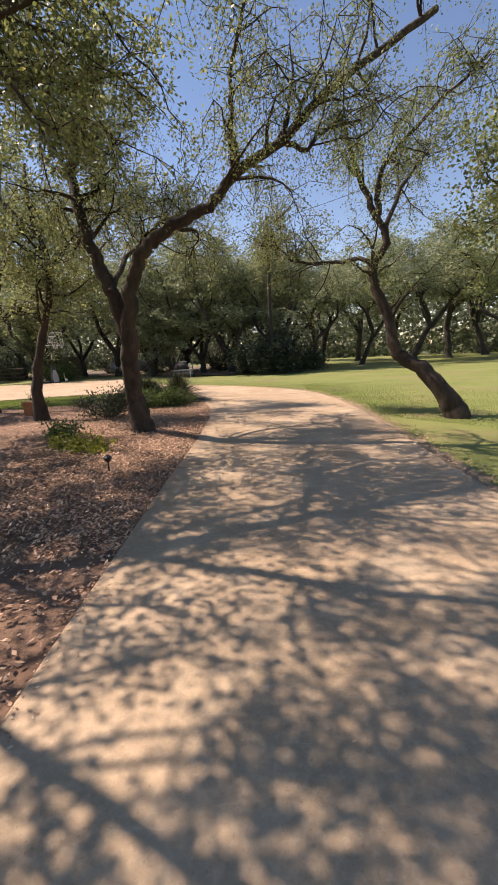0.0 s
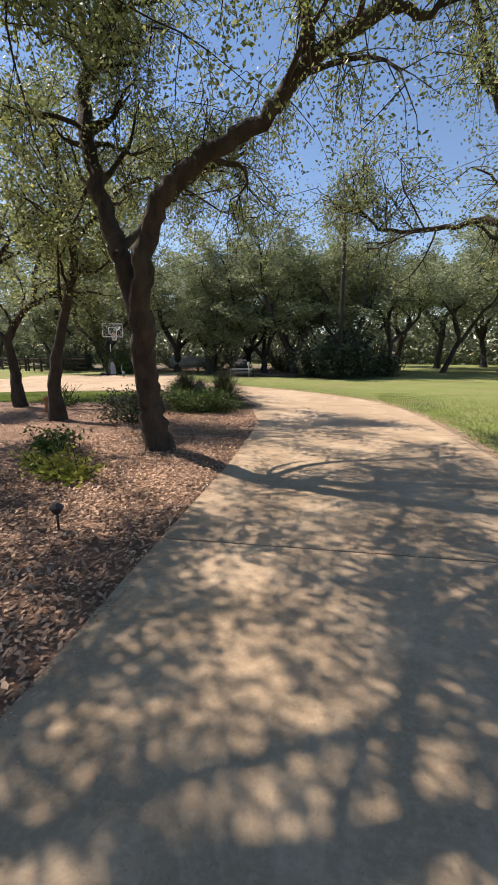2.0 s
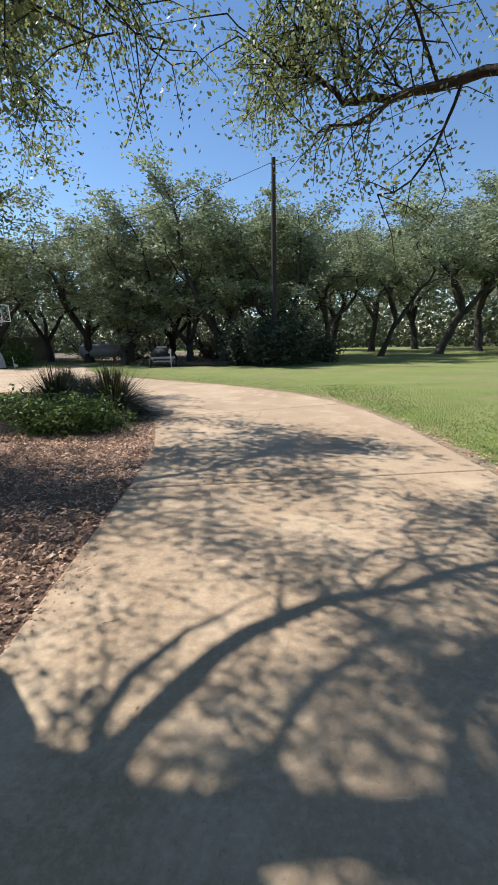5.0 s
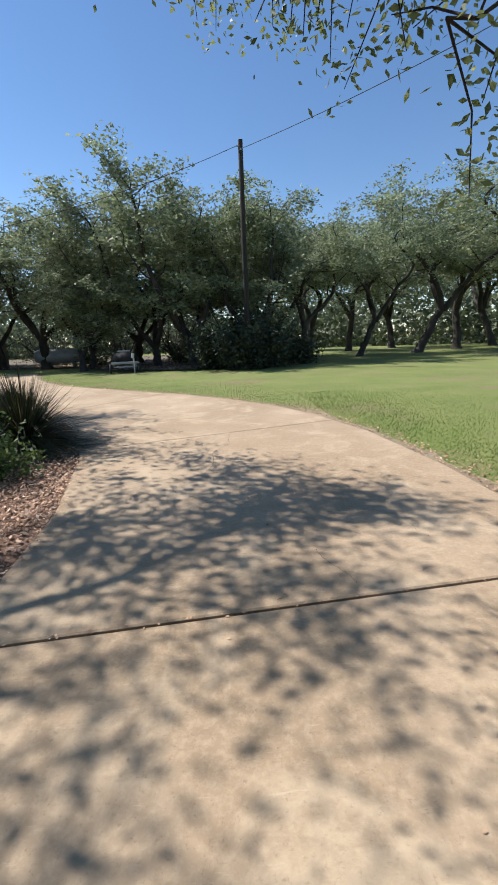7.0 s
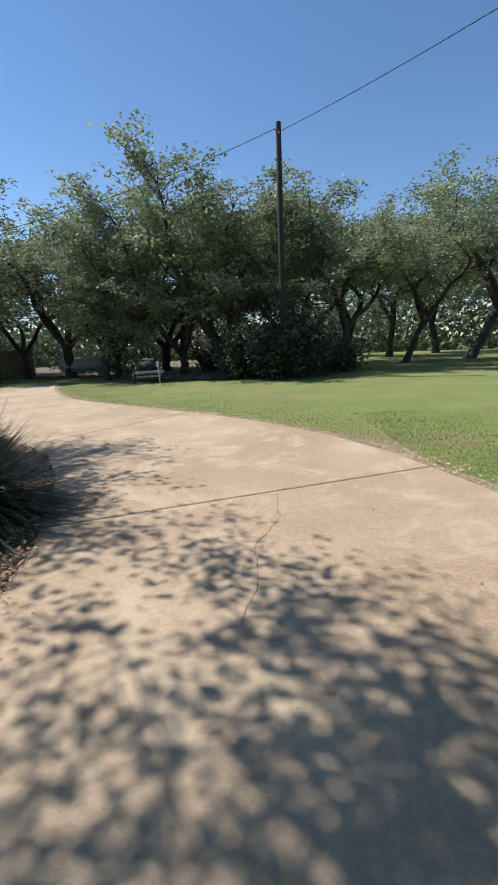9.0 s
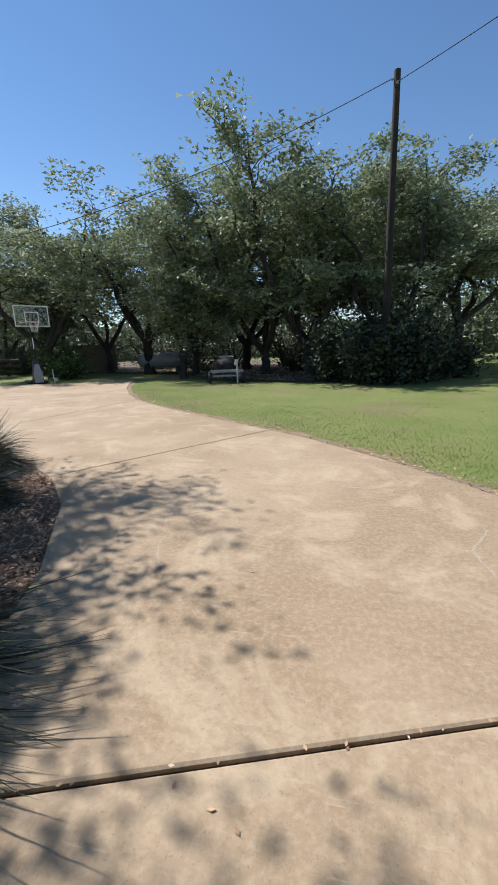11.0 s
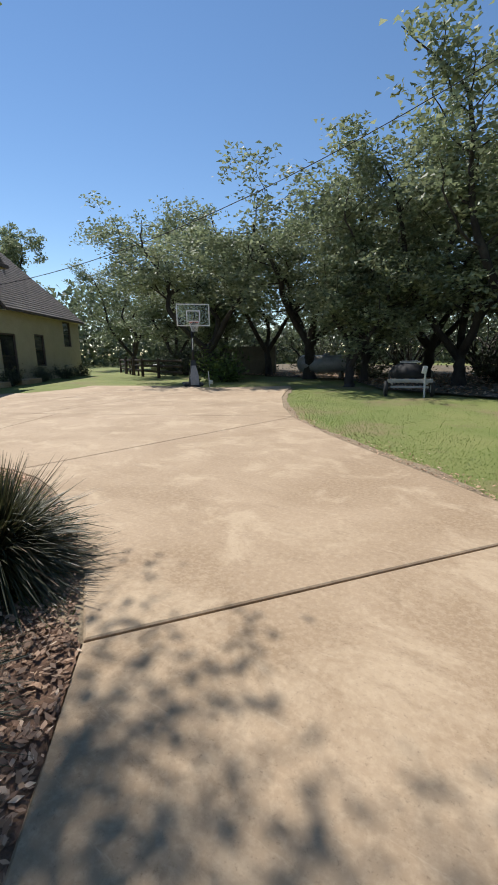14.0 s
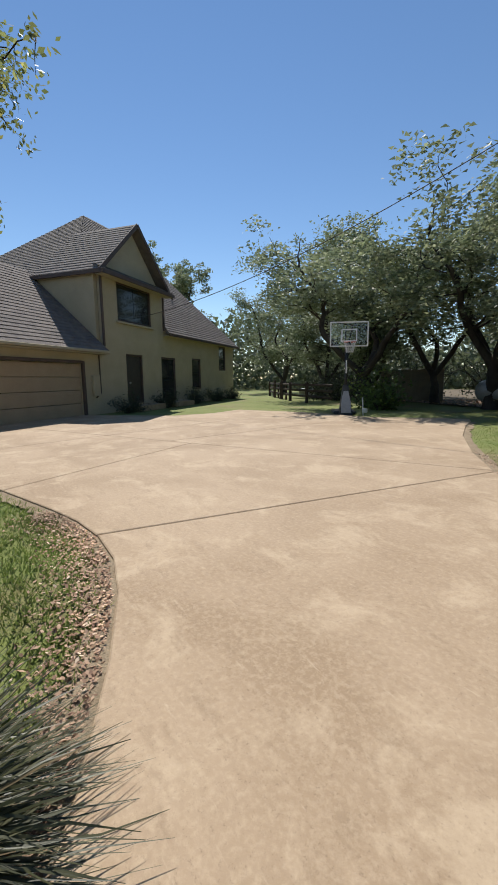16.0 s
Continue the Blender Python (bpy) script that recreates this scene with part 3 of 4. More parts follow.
def verge(line, seed):
    """A ragged strip of bare dry soil between slab and lawn."""
    rng = np.random.default_rng(seed)
    p = smooth_path([(x, y, 0) for x, y in line], 12)
    t = unit(np.gradient(p, axis=0))
    s = np.stack([-t[:, 1], t[:, 0], 0 * t[:, 0]], 1)
    w = np.convolve(rng.uniform(0.02, 0.34, len(p) + 4), np.ones(5) / 5, "valid") + rng.uniform(-0.04, 0.04, len(p))
    v = np.concatenate([p - s * 0.02, p + s * w[:, None]])
    v[:, 2] = -0.022
    k, i = len(p), np.arange(len(p) - 1)
    tagged(new("verge", mesh_np("verge", v, np.stack([i, i + 1, i + 1 + k, i + k], 1), VERGE)), "bare dry soil strip along the concrete edge", "ground", kind="structure")


verge(RIGHT_EDGE[9:], 3)
verge(LEFT_EDGE[9:19], 4)


# ---- the oaks beside the drive ----
T1 = [(-2.36, 8.76, -0.1), (-2.46, 8.78, 0.5), (-2.52, 8.75, 1.0), (-2.45, 8.52, 1.5), (-2.33, 8.2, 2.1)]
T1L = [(-2.35, 8.24, 2.0), (-2.49, 8.2, 2.6), (-2.64, 8.24, 3.0), (-2.85, 8.42, 3.5), (-3.12, 8.6, 4.3), (-3.32, 8.9, 5.2), (-3.13, 9.12, 5.8), (-3.2, 9.5, 6.7), (-2.8, 9.8, 8.0)]
T1LB = [(-3.13, 9.12, 5.8), (-3.5, 9.1, 6.4), (-4.1, 8.6, 7.1), (-4.9, 8.0, 7.7)]
T1R = [(-2.34, 8.22, 2.0), (-2.2, 8.02, 2.5), (-2.12, 8.02, 3.0), (-1.85, 7.95, 3.44), (-1.5, 7.93, 3.72), (-1.0, 7.85, 3.95), (-0.5, 7.85, 4.18), (-0.06, 7.76, 4.62), (0.74, 7.8, 5.05), (1.34, 7.9, 5.65), (2.22, 8.05, 6.28), (3.5, 8.4, 7.2)]
T1U = [(-0.09, 7.76, 4.62), (-0.10, 7.7, 5.25), (-0.06, 7.7, 6.15), (0.25, 7.6, 7.0)]
T1F = [(0.74, 7.8, 5.05), (1.15, 7.75, 4.9), (1.5, 7.8, 5.2), (2.1, 8.0, 5.4)]
T1B = [(-2.55, 8.05, 2.8), (-2.5, 9.3, 3.7), (-1.9, 10.0, 4.5), (-1.2, 10.5, 5.0)]
oak("oak_tree", [(T1, 0.20, 0.17, 0), (T1L, 0.155, 0.07, 2.3), (T1LB, 0.07, 0.03, 1), (T1R, 0.15, 0.055, 1.6), (T1U, 0.055, 0.025, 0.7), (T1F, 0.05, 0.02, 0.7), (T1B, 0.06, 0.03, 1.5)],
    21, branches=13, twigs=10, leaves=64, leaf=0.05, start=0.42, reach=(0.9, 2.1), droop=0.7, twig_len=(0.6, 1.2), jitter=0.075, label="dark forked live oak leaning over the drive", group="oaks beside the drive")
TR = [(4.62, 8.92, -0.1), (4.40, 9.05, 0.35), (4.06, 9.23, 0.89), (3.62, 9.5, 1.25), (3.38, 9.57, 1.5), (3.27, 9.64, 2.12), (2.95, 9.82, 3.0), (2.95, 9.82, 3.4), (3.17, 9.69, 3.93), (2.78, 9.89, 4.8), (2.44, 10.06, 5.88), (2.2, 10.1, 6.6)]
TRR = [(3.0, 9.75, 4.4), (3.04, 9.75, 5.29), (3.85, 9.34, 6.1), (4.8, 9.0, 6.9)]
TRB = [(2.95, 9.85, 3.3), (2.68, 9.98, 3.56), (2.1, 10.6, 3.62), (1.36, 11.35, 3.86), (0.95, 11.7, 4.3), (0.72, 11.9, 4.7)]
TRS = [(3.1, 9.7, 4.0), (3.9, 10.6, 5.4), (4.9, 11.4, 6.4)]
oak("oak_tree", [(TR, 0.20, 0.045, 0.9), (TRR, 0.07, 0.02, 1), (TRB, 0.06, 0.018, 1.7), (TRS, 0.06, 0.02, 1)],
    33, branches=14, twigs=9, leaves=46, leaf=0.058, start=0.4, reach=(0.7, 1.6), droop=0.4, jitter=0.075, label="slanting live oak with a crooked trunk in the lawn", group="oaks beside the drive")
T2 = [(-5.92, 11.36, -0.1), (-5.95, 11.4, 1.0), (-5.7, 11.4, 2.0), (-5.3, 11.4, 3.1), (-5.15, 11.4, 4.2), (-5.5, 11.6, 5.2), (-5.6, 11.8, 6.6)]
oak("oak_tree", [(T2, 0.15, 0.04, 1.2), ([(-5.2, 11.4, 3.9), (-4.5, 12.2, 5.1), (-3.9, 13.2, 5.8), (-3.3, 14.4, 6.0)], 0.06, 0.02, 1.7), ([(-5.5, 11.6, 5.0), (-6.6, 12.2, 6.0), (-7.2, 12.8, 7.2)], 0.06, 0.02, 1)],
    41, branches=13, twigs=10, leaves=44, leaf=0.095, start=0.4, label="slender live oak with a curved trunk in the mulch", group="oaks beside the drive")
T3 = [(-8.64, 13.54, -0.1), (-8.75, 13.6, 0.9), (-8.9, 13.7, 1.9), (-8.5, 14.0, 2.8), (-7.7, 14.6, 3.5), (-7.1, 15.2, 4.4), (-6.7, 15.8, 5.6)]
oak("oak_tree", [(T3, 0.16, 0.04, 1.3), ([(-7.7, 14.6, 3.5), (-7.1, 15.3, 4.2), (-6.5, 15.9, 4.6), (-6.0, 16.3, 4.8)], 0.06, 0.02, 1.0), ([(-8.9, 13.7, 1.8), (-9.6, 13.3, 2.9), (-10.6, 13.0, 4.4), (-11.2, 13.2, 6.0)], 0.09, 0.03, 1.2), ([(-8.3, 14.1, 3.0), (-8.5, 15.0, 4.6), (-8.2, 16.1, 6.2), (-8.0, 17.3, 6.8), (-7.8, 18.5, 6.9), (-8.2, 19.6, 6.8)], 0.08, 0.02, 1.8)],
    47, branches=13, twigs=10, leaves=44, leaf=0.095, start=0.4, label="live oak with low spreading limbs in the mulch", group="oaks beside the drive")
T0 = [(-5.2, 3.2, -0.1), (-5.1, 3.3, 1.4), (-4.7, 3.6, 2.8), (-4.0, 4.3, 4.0), (-3.1, 5.2, 5.0), (-2.4, 5.8, 5.8), (-1.5, 6.6, 6.6), (-0.7, 7.2, 7.2)]
oak("oak_tree", [(T0, 0.15, 0.03, 1.7), ([(-4.7, 3.6, 2.8), (-4.6, 3.0, 4.2), (-3.7, 2.4, 5.3), (-2.4, 2.0, 6.2)], 0.07, 0.02, 1.6), ([(-4.0, 4.3, 4.0), (-4.6, 5.0, 5.2), (-4.4, 5.8, 6.2), (-3.8, 6.4, 7.0)], 0.06, 0.02, 1.0), ([(-4.0, 4.3, 4.0), (-3.6, 4.2, 5.4), (-2.4, 3.9, 6.5), (-1.2, 3.6, 7.0)], 0.07, 0.02, 1.8), ([(-3.1, 5.2, 5.0), (-3.2, 6.2, 5.4), (-2.6, 7.0, 5.6), (-1.6, 7.4, 5.9)], 0.05, 0.02, 1.6),
                 ([(-5.1, 3.3, 1.8), (-5.6, 4.6, 3.2), (-5.6, 6.0, 4.6), (-5.2, 7.2, 5.8)], 0.07, 0.02, 2.6)],
    53, branches=14, twigs=10, leaves=56, leaf=0.074, start=0.3, jitter=0.10, label="live oak with a limb reaching over the drive", group="oaks beside the drive")
# unseen oak, added out of view on the left to shade the mulch
T7 = [(-9.0, 7.0, -0.1), (-8.8, 7.1, 1.6), (-8.3, 7.2, 3.2), (-7.6, 7.4, 4.6), (-6.8, 7.9, 5.8)]
oak("oak_tree", [(T7, 0.2, 0.05, 1.3), ([(-8.3, 7.2, 3.2), (-8.0, 6.0, 4.6), (-7.0, 5.0, 5.8)], 0.1, 0.03, 1.3), ([(-8.3, 7.2, 3.0), (-8.4, 8.6, 4.4), (-7.6, 9.8, 5.6)], 0.1, 0.03, 1.2)],
    57, branches=12, twigs=9, leaves=42, leaf=0.11, start=0.4, three=True, label="unseen live oak added to shade the mulch bed", group="oaks beside the drive")
T4 = [(-12.2, 15.0, -0.1), (-12.0, 15.2, 1.5), (-11.6, 15.6, 3.0), (-11.4, 16.4, 4.6), (-11.8, 17.5, 6.2), (-12.2, 18.6, 7.4)]
oak("oak_tree", [(T4, 0.2, 0.05, 1.4), ([(-11.6, 15.6, 3.0), (-10.6, 15.6, 4.6), (-9.4, 16.2, 6.2), (-8.4, 16.8, 7.4)], 0.1, 0.03, 1.3), ([(-11.4, 16.4, 4.6), (-10.8, 17.8, 5.6), (-10.2, 19.2, 6.2)], 0.07, 0.02, 1.1)],
    59, branches=12, twigs=9, leaves=40, leaf=0.10, start=0.4, jitter=0.11, label="live oak standing on the lawn island", group="oaks beside the drive")
T5 = [(8.6, 8.4, -0.1), (8.4, 8.6, 1.4), (8.0, 9.0, 2.6), (7.4, 9.6, 3.9), (6.9, 10.0, 5.2), (6.6, 10.4, 6.4)]
oak("oak_tree", [(T5, 0.2, 0.05, 1.4), ([(7.8, 9.2, 3.0), (6.4, 9.3, 3.7), (5.9, 9.4, 4.3), (5.8, 9.5, 5.2)], 0.08, 0.03, 1.2), ([(8.0, 9.0, 2.8), (8.9, 10.0, 4.2), (9.4, 11.0, 6.0)], 0.1, 0.03, 1.3)],
    61, branches=10, twigs=9, leaves=42, leaf=0.11, start=0.4, three=True, label="live oak at the edge of the lawn", group="oaks beside the drive")


# ---- woods ----
def wood_oak(seed, height, spread, leaf=0.155, stems=3, crown_low=0.2, per=52, nbranch=12, foliage=None, label="", open_trunk=False):
    rng = np.random.default_rng(seed)
    limbs = []
    split = height * rng.uniform(0.10, 0.2) if not open_trunk else height * rng.uniform(0.2, 0.27)
    b = rng.normal(0, 0.35 if open_trunk else 0.12, 2)
    bend = 0.5 if open_trunk else 0.22
    limbs.append(([(0, 0, -0.15), (b[0] * 0.5, b[1] * 0.5, split * 0.5), (b[0], b[1], split)], 0.16 if open_trunk else 0.2, 0.14, 0))
    for s in range(stems):
        a = 2 * np.pi * (s + rng.uniform(-0.3, 0.3)) / stems
        r = spread * rng.uniform(0.35, 0.7)
        pts = [(b[0], b[1], split * 0.9)]
        lift_to = rng.uniform(0.70, 0.96)
        for u in (0.3, 0.55, 0.8, 1.0):
            rr = r * u ** 0.8
            pts.append((b[0] + rr * math.cos(a) + rng.normal(0, bend), b[1] + rr * math.sin(a) + rng.normal(0, bend), split + (height * lift_to - split) * u))
        limbs.append((pts, 0.13, 0.010, 1.0))
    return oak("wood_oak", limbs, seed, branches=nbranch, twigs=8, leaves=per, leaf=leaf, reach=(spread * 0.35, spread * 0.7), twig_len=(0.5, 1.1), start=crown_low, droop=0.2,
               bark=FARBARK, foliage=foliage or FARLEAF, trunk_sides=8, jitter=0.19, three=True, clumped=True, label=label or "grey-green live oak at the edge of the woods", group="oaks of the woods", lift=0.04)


variants = [wood_oak(101, 9.0, 4.2, stems=4), wood_oak(102, 10.5, 4.2, stems=4), wood_oak(103, 7.6, 3.6, stems=3), wood_oak(104, 8.6, 4.4, stems=3, crown_low=0.25),
            wood_oak(105, 10.2, 4.2, leaf=0.14, stems=4, crown_low=0.28, per=50, nbranch=11, open_trunk=True), wood_oak(106, 9.6, 4.0, leaf=0.14, stems=3, crown_low=0.28, per=52, nbranch=12, open_trunk=True)]
SPOTS = [(-8.6, 37.5, 1.00, 1), (-4, 36.6, 1.20, 1), (-1.4, 35.6, 1.30, 1), (2.6, 36.2, 1.28, 0), (-12.6, 39.5, 1.09, 0), (-16.6, 41.5, 1.19, 3),
         (-20.6, 41, 1.12, 2), (-24.5, 44.5, 1.2, 0), (-18.4, 37.4, 1.15, 3), (-29.5, 45.5, 1.12, 1), (-40, 50, 1.32, 1), (-6.5, 42.5, 1.10, 0),
         (-1.6, 41.5, 1.2, 1), (3.8, 42, 1.2, 3), (-11.6, 46, 1.26, 1), (5.9, 36.2, 1.22, 5), (8.2, 46.6, 1.32, 5), (11.0, 40.4, 1.26, 4),
         (16.6, 42.5, 1.36, 4), (14, 53, 1.25, 5), (22.8, 47, 1.42, 5), (21, 58, 1.4, 4), (30.5, 53, 1.4, 4), (37.5, 58, 1.4, 5),
         (31, 41.5, 1.25, 4), (-8.4, 34.9, 0.86, 2), (6.2, 59, 1.4, 5), (24, 38.0, 1.28, 5)]
rng = np.random.default_rng(77)
used = set()
for x, y, s, k in SPOTS:
    m = pose(x, y, far_hill(x, y), 0, 0, float(rng.uniform(0, 360))) @ Matrix.Diagonal((s * 1.15, s * 1.15, s * float(rng.uniform(0.84, 1.08)), 1))
    if k not in used:
        used.add(k)
        variants[k].matrix_basis = m
    else:
        copy_thing(variants[k], m)
TOP_HOUSE = wood_oak(120, 14.5, 4.6, leaf=0.24, label="live oak rising behind the house")
TOP_HOUSE.matrix_basis = pose(-41.5, 37.0, 0)


def bush(name, at, size, count, leaf, mat, seed, label, category="shrub", stems=14, kind_group=""):
    """A shrub of stems that fan out, with leaves along them."""
    rng = np.random.default_rng(seed)
    root = tagged(new(name), label, category, kind_group)
    root.matrix_basis = pose(*at)
    st, cs = [], []
    for _ in range(stems):
        a = rng.uniform(0, 2 * np.pi)
        d = np.array([math.cos(a) * size[0], math.sin(a) * size[1], size[2] * rng.uniform(0.9, 2.2)])
        p = wander((math.cos(a) * 0.1 * size[0], math.sin(a) * 0.1 * size[1], -0.03), d, np.linalg.norm(np.array(size) * np.array([0.6, 0.6, 0.8])) * rng.uniform(0.6, 1.1), 6, rng, 0.22)
        st.append((p, np.linspace(0.012, 0.004, len(p)) * (1 + size[2]), 4))
        m = count // stems
        w = rng.uniform(0.25, 1, m) * (len(p) - 1.001)
        i = w.astype(int)
        c = p[i] + (p[i + 1] - p[i]) * (w - i)[:, None] + rng.normal(0, 0.16, (m, 3)) * np.array(size)
        c[:, 2] = np.abs(c[:, 2]) + 0.01
        cs.append(c)
    v, f = tubes(st)
    part(root, "stems", mesh_np("stems", v, f, FARBARK, True), kind="stuff")
    v, f = leaf_quads(np.concatenate(cs), leaf, leaf * 0.5, rng)
    part(root, "foliage", mesh_np("foliage", v, f, mat), kind="stuff")
    return root


for i, (x, y, sx, sz) in enumerate([(-0.2, 31.9, 1.4, 2.6), (1.1, 30.5, 1.2, 2.3), (2.3, 30.6, 1.2, 2.6), (3.4, 32.2, 1.5, 3.4), (2.0, 32.6, 1.6, 3.6), (4.8, 33.6, 1.4, 1.8)]):
    bush("cedar_bush", (x, y, -0.04), (sx, sx, sz), 3000, 0.21, CEDARLEAF, 200 + i, "dark green cedar thicket round the utility pole", "bush", 30, "cedars by the pole")
# from the third on, leaf colour is darkened to paint the gloom beneath the oaks
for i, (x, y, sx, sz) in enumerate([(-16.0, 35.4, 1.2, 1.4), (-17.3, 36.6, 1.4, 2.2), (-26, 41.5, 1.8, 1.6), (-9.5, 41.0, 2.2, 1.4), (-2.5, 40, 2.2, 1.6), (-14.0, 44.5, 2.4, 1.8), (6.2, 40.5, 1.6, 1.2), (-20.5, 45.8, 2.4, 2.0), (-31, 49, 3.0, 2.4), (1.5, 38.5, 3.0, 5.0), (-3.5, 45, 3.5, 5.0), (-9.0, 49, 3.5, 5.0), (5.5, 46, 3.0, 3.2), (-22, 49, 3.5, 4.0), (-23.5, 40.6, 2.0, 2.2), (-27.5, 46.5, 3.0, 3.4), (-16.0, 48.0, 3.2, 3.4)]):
    bush("brush", (x, y, -0.04), (sx, sx, sz), 1150, 0.22, SHRUB if i < 2 else DARKSHADELEAF, 230 + i, "tangled green brush under the oaks", "bush", 24, "brush under the oaks")

# distant woods closing the view
rng = np.random.default_rng(91)
m = 56000
ang = rng.uniform(radians(-60), radians(95), m)
dist = rng.uniform(64, 95, m)
hz = 9.0 + 2.6 * np.sin(ang * 9) + 1.6 * np.sin(ang * 23 + 1)
cz = rng.uniform(0, 1, m) ** 1.3 * hz
c = np.stack([-6 - np.sin(ang) * dist, 12 + np.cos(ang) * dist, cz], 1)
v, f = leaf_quads(c, 1.0, 0.75, rng, 0.0, True)
tagged(new("far_woods", mesh_np("far_woods", v, f, DISTANTLEAF)), "distant grey-green oak woods", "woods", kind="stuff")

# dry forest floor under the woods
FLOOR = [(-9.5, 38.5), (-6.5, 33.4), (-2, 31.6), (4.5, 32.2), (7, 36.5), (6, 60), (-30, 70), (-34, 48), (-22, 43)]
tagged(new("forest_floor", sheet("forest_floor", FLOOR, 0.02, WOODSOIL)), "brown leaf-covered ground under the woods", "ground", kind="structure")
rng = np.random.default_rng(93)
fx, fy = scatter(rng, FLOOR, 9000, (-20, 7, 31, 46))
v, f = flat_leaves(np.stack([fx, fy, np.full(len(fx), 0.04)], 1), 0.16, 0.09, rng)
tagged(new("forest_litter", mesh_np("forest_litter", v, f, CHIP)), "fallen leaves on the forest floor", "leaves", kind="stuff")


# ---- bed plants ----
def sotol(at, radius, blades, seed, label):
    """A spiky clump of long thin arching blades."""
    rng = np.random.default_rng(seed)
    root = tagged(new("sotol_plant"), label, "plant", "spiky plants beside the drive")
    root.matrix_basis = pose(*at)
    V, F = [], []
    seg = 5
    for k in range(blades):
        a, el = rng.uniform(0, 2 * np.pi), rng.uniform(0.05, 1.45)
        L = radius * rng.uniform(0.75, 1.25)
        u = np.linspace(0, 1, seg)
        sag = rng.uniform(0.1, 0.85) * math.cos(el) ** 0.5
        r = L * u * math.cos(el) + 0.04
        z = 0.12 + L * u * math.sin(el) - sag * L * u ** 2.2
        mid = np.stack([np.cos(a) * r, np.sin(a) * r, np.maximum(z, 0.02)], 1)
        w = 0.0075 * (1 - u ** 1.5) + 0.0008
        s = np.array([-math.sin(a), math.cos(a), rng.normal(0, 0.4)])
        V.append(np.concatenate([mid - s * w[:, None], mid + s * w[:, None]]))
        i = np.arange(seg - 1)
        F.append(np.stack([i, i + 1, i + 1 + seg, i + seg], 1) + k * 2 * seg)
    part(root, "blades", mesh_np("blades", np.concatenate(V), np.concatenate(F), SPIKE), kind="stuff")
    bm = bmesh.new()
    bmesh.ops.create_icosphere(bm, subdivisions=2, radius=0.16, matrix=Matrix.Translation((0, 0, 0.06)))
    for q in bm.verts:
        q.co += q.co * noise.noise(q.co * 9) * 0.4
    part(root, "heart", bm_mesh("heart", bm, BARK, True))
    return root


for i, (x, y, r, nb) in enumerate([(-3.7, 14.5, 1.05, 1500), (-2.55, 14.45, 1.1, 1900), (-3.95, 16.7, 0.66, 1300), (-4.92, 17.8, 0.76, 2300)]):
    sotol((x, y, -0.02), r, nb, 300 + i, "dark spiky sotol clump with thin arching blades")
GREENS = [((-3.3, 13.1, 0), (0.7, 0.65, 0.62), 2800, SHRUB, "leafy green shrub in front of the spiky plants"), ((-2.55, 13.15, 0), (0.65, 0.62, 0.58), 2600, SHRUB, "leafy green shrub in front of the spiky plants"),
          ((-3.95, 11.25, 0), (0.8, 0.75, 0.75), 2600, DARKSHADELEAF, "rounded dark green shrub in the mulch"), ((-4.9, 14.4, 0), (0.6, 0.6, 0.4), 900, LEAF, "low grey-green shrub in the mulch"),
          ((-3.95, 8.3, 0), (0.5, 0.5, 0.28), 1000, SHRUB, "low bright green plant in the mulch"), ((-2.9, 7.1, 0), (0.5, 0.42, 0.2), 700, YELLOW, "low yellow-green plant in the mulch"),
          ((-3.5, 7.4, 0), (0.4, 0.4, 0.2), 500, YELLOW, "low yellow-green plant in the mulch"), ((-5.8, 14.1, 0), (0.6, 0.5, 0.3), 600, DARKSHADELEAF, "low green ground cover in the mulch"),
          ((-4.3, 4.7, 0), (0.35, 0.4, 0.22), 400, SHRUB, "low green plant in the mulch"), ((-7.6, 14.0, 0), (0.7, 0.6, 0.3), 700, SHRUB, "low green ground cover in the mulch")]
for i, (at, size, cnt, mat, lab) in enumerate(GREENS):
    bush("garden_shrub", at, size, cnt, 0.075, mat, 320 + i, lab, "shrub", 16, "shrubs in the bed")
bush("dry_twig_bush", (-8.0, 15.0, 0), (0.6, 0.6, 0.7), 60, 0.04, CHIP, 350, "bare twiggy shrub at the bed's edge", "shrub", 16)
bush("sapling", (4.75, 9.5, -0.03), (0.25, 0.25, 0.55), 70, 0.05, SHRUB, 351, "thin sapling sprouting beside the oak", "sapling", 9)
# planter pot and path light in the bed
pot = tagged(new("planter_pot"), "square terracotta planter pot in the mulch", "pot")
pot.matrix_basis = pose(-6.9, 12.6, -0.02, 0, 0, 20)
boxes_part(pot, "body", TERRACOTTA, [((0.34, 0.34, 0.36), (0, 0, 0.18)), ((0.40, 0.40, 0.06), (0, 0, 0.39))])
boxes_part(pot, "soil", MULCH, [((0.33, 0.33, 0.02), (0, 0, 0.426))], 0.0)
lamp = tagged(new("path_light"), "small dark metal path light in the mulch", "garden light")
lamp.matrix_basis = pose(-2.1, 5.65, -0.02)
bm = bmesh.new()
add_rod(bm, (0, 0, 0), (0, 0, 0.16), 0.012)
part(lamp, "stake", bm_mesh("stake", bm, BLACKMETAL, True))
bm = bmesh.new()
add_rod(bm, (0, 0, 0.15), (0, 0, 0.21), 0.03, 0.065, 12)
add_rod(bm, (0, 0, 0.21), (0, 0, 0.25), 0.065, 0.02, 12)
part(lamp, "shade", bm_mesh("shade", bm, BLACKMETAL))


# ---- house ----
house = tagged(new("house"), "cream stucco house with steep brown shingle roofs and garage", "house")
HOUSE = Matrix.Translation((-22.53, 22.86, -0.05)) @ Matrix(((-0.573, -0.82, 0, 0), (0.82, -0.573, 0, 0), (0, 0, 1, 0), (0, 0, 0, 1)))
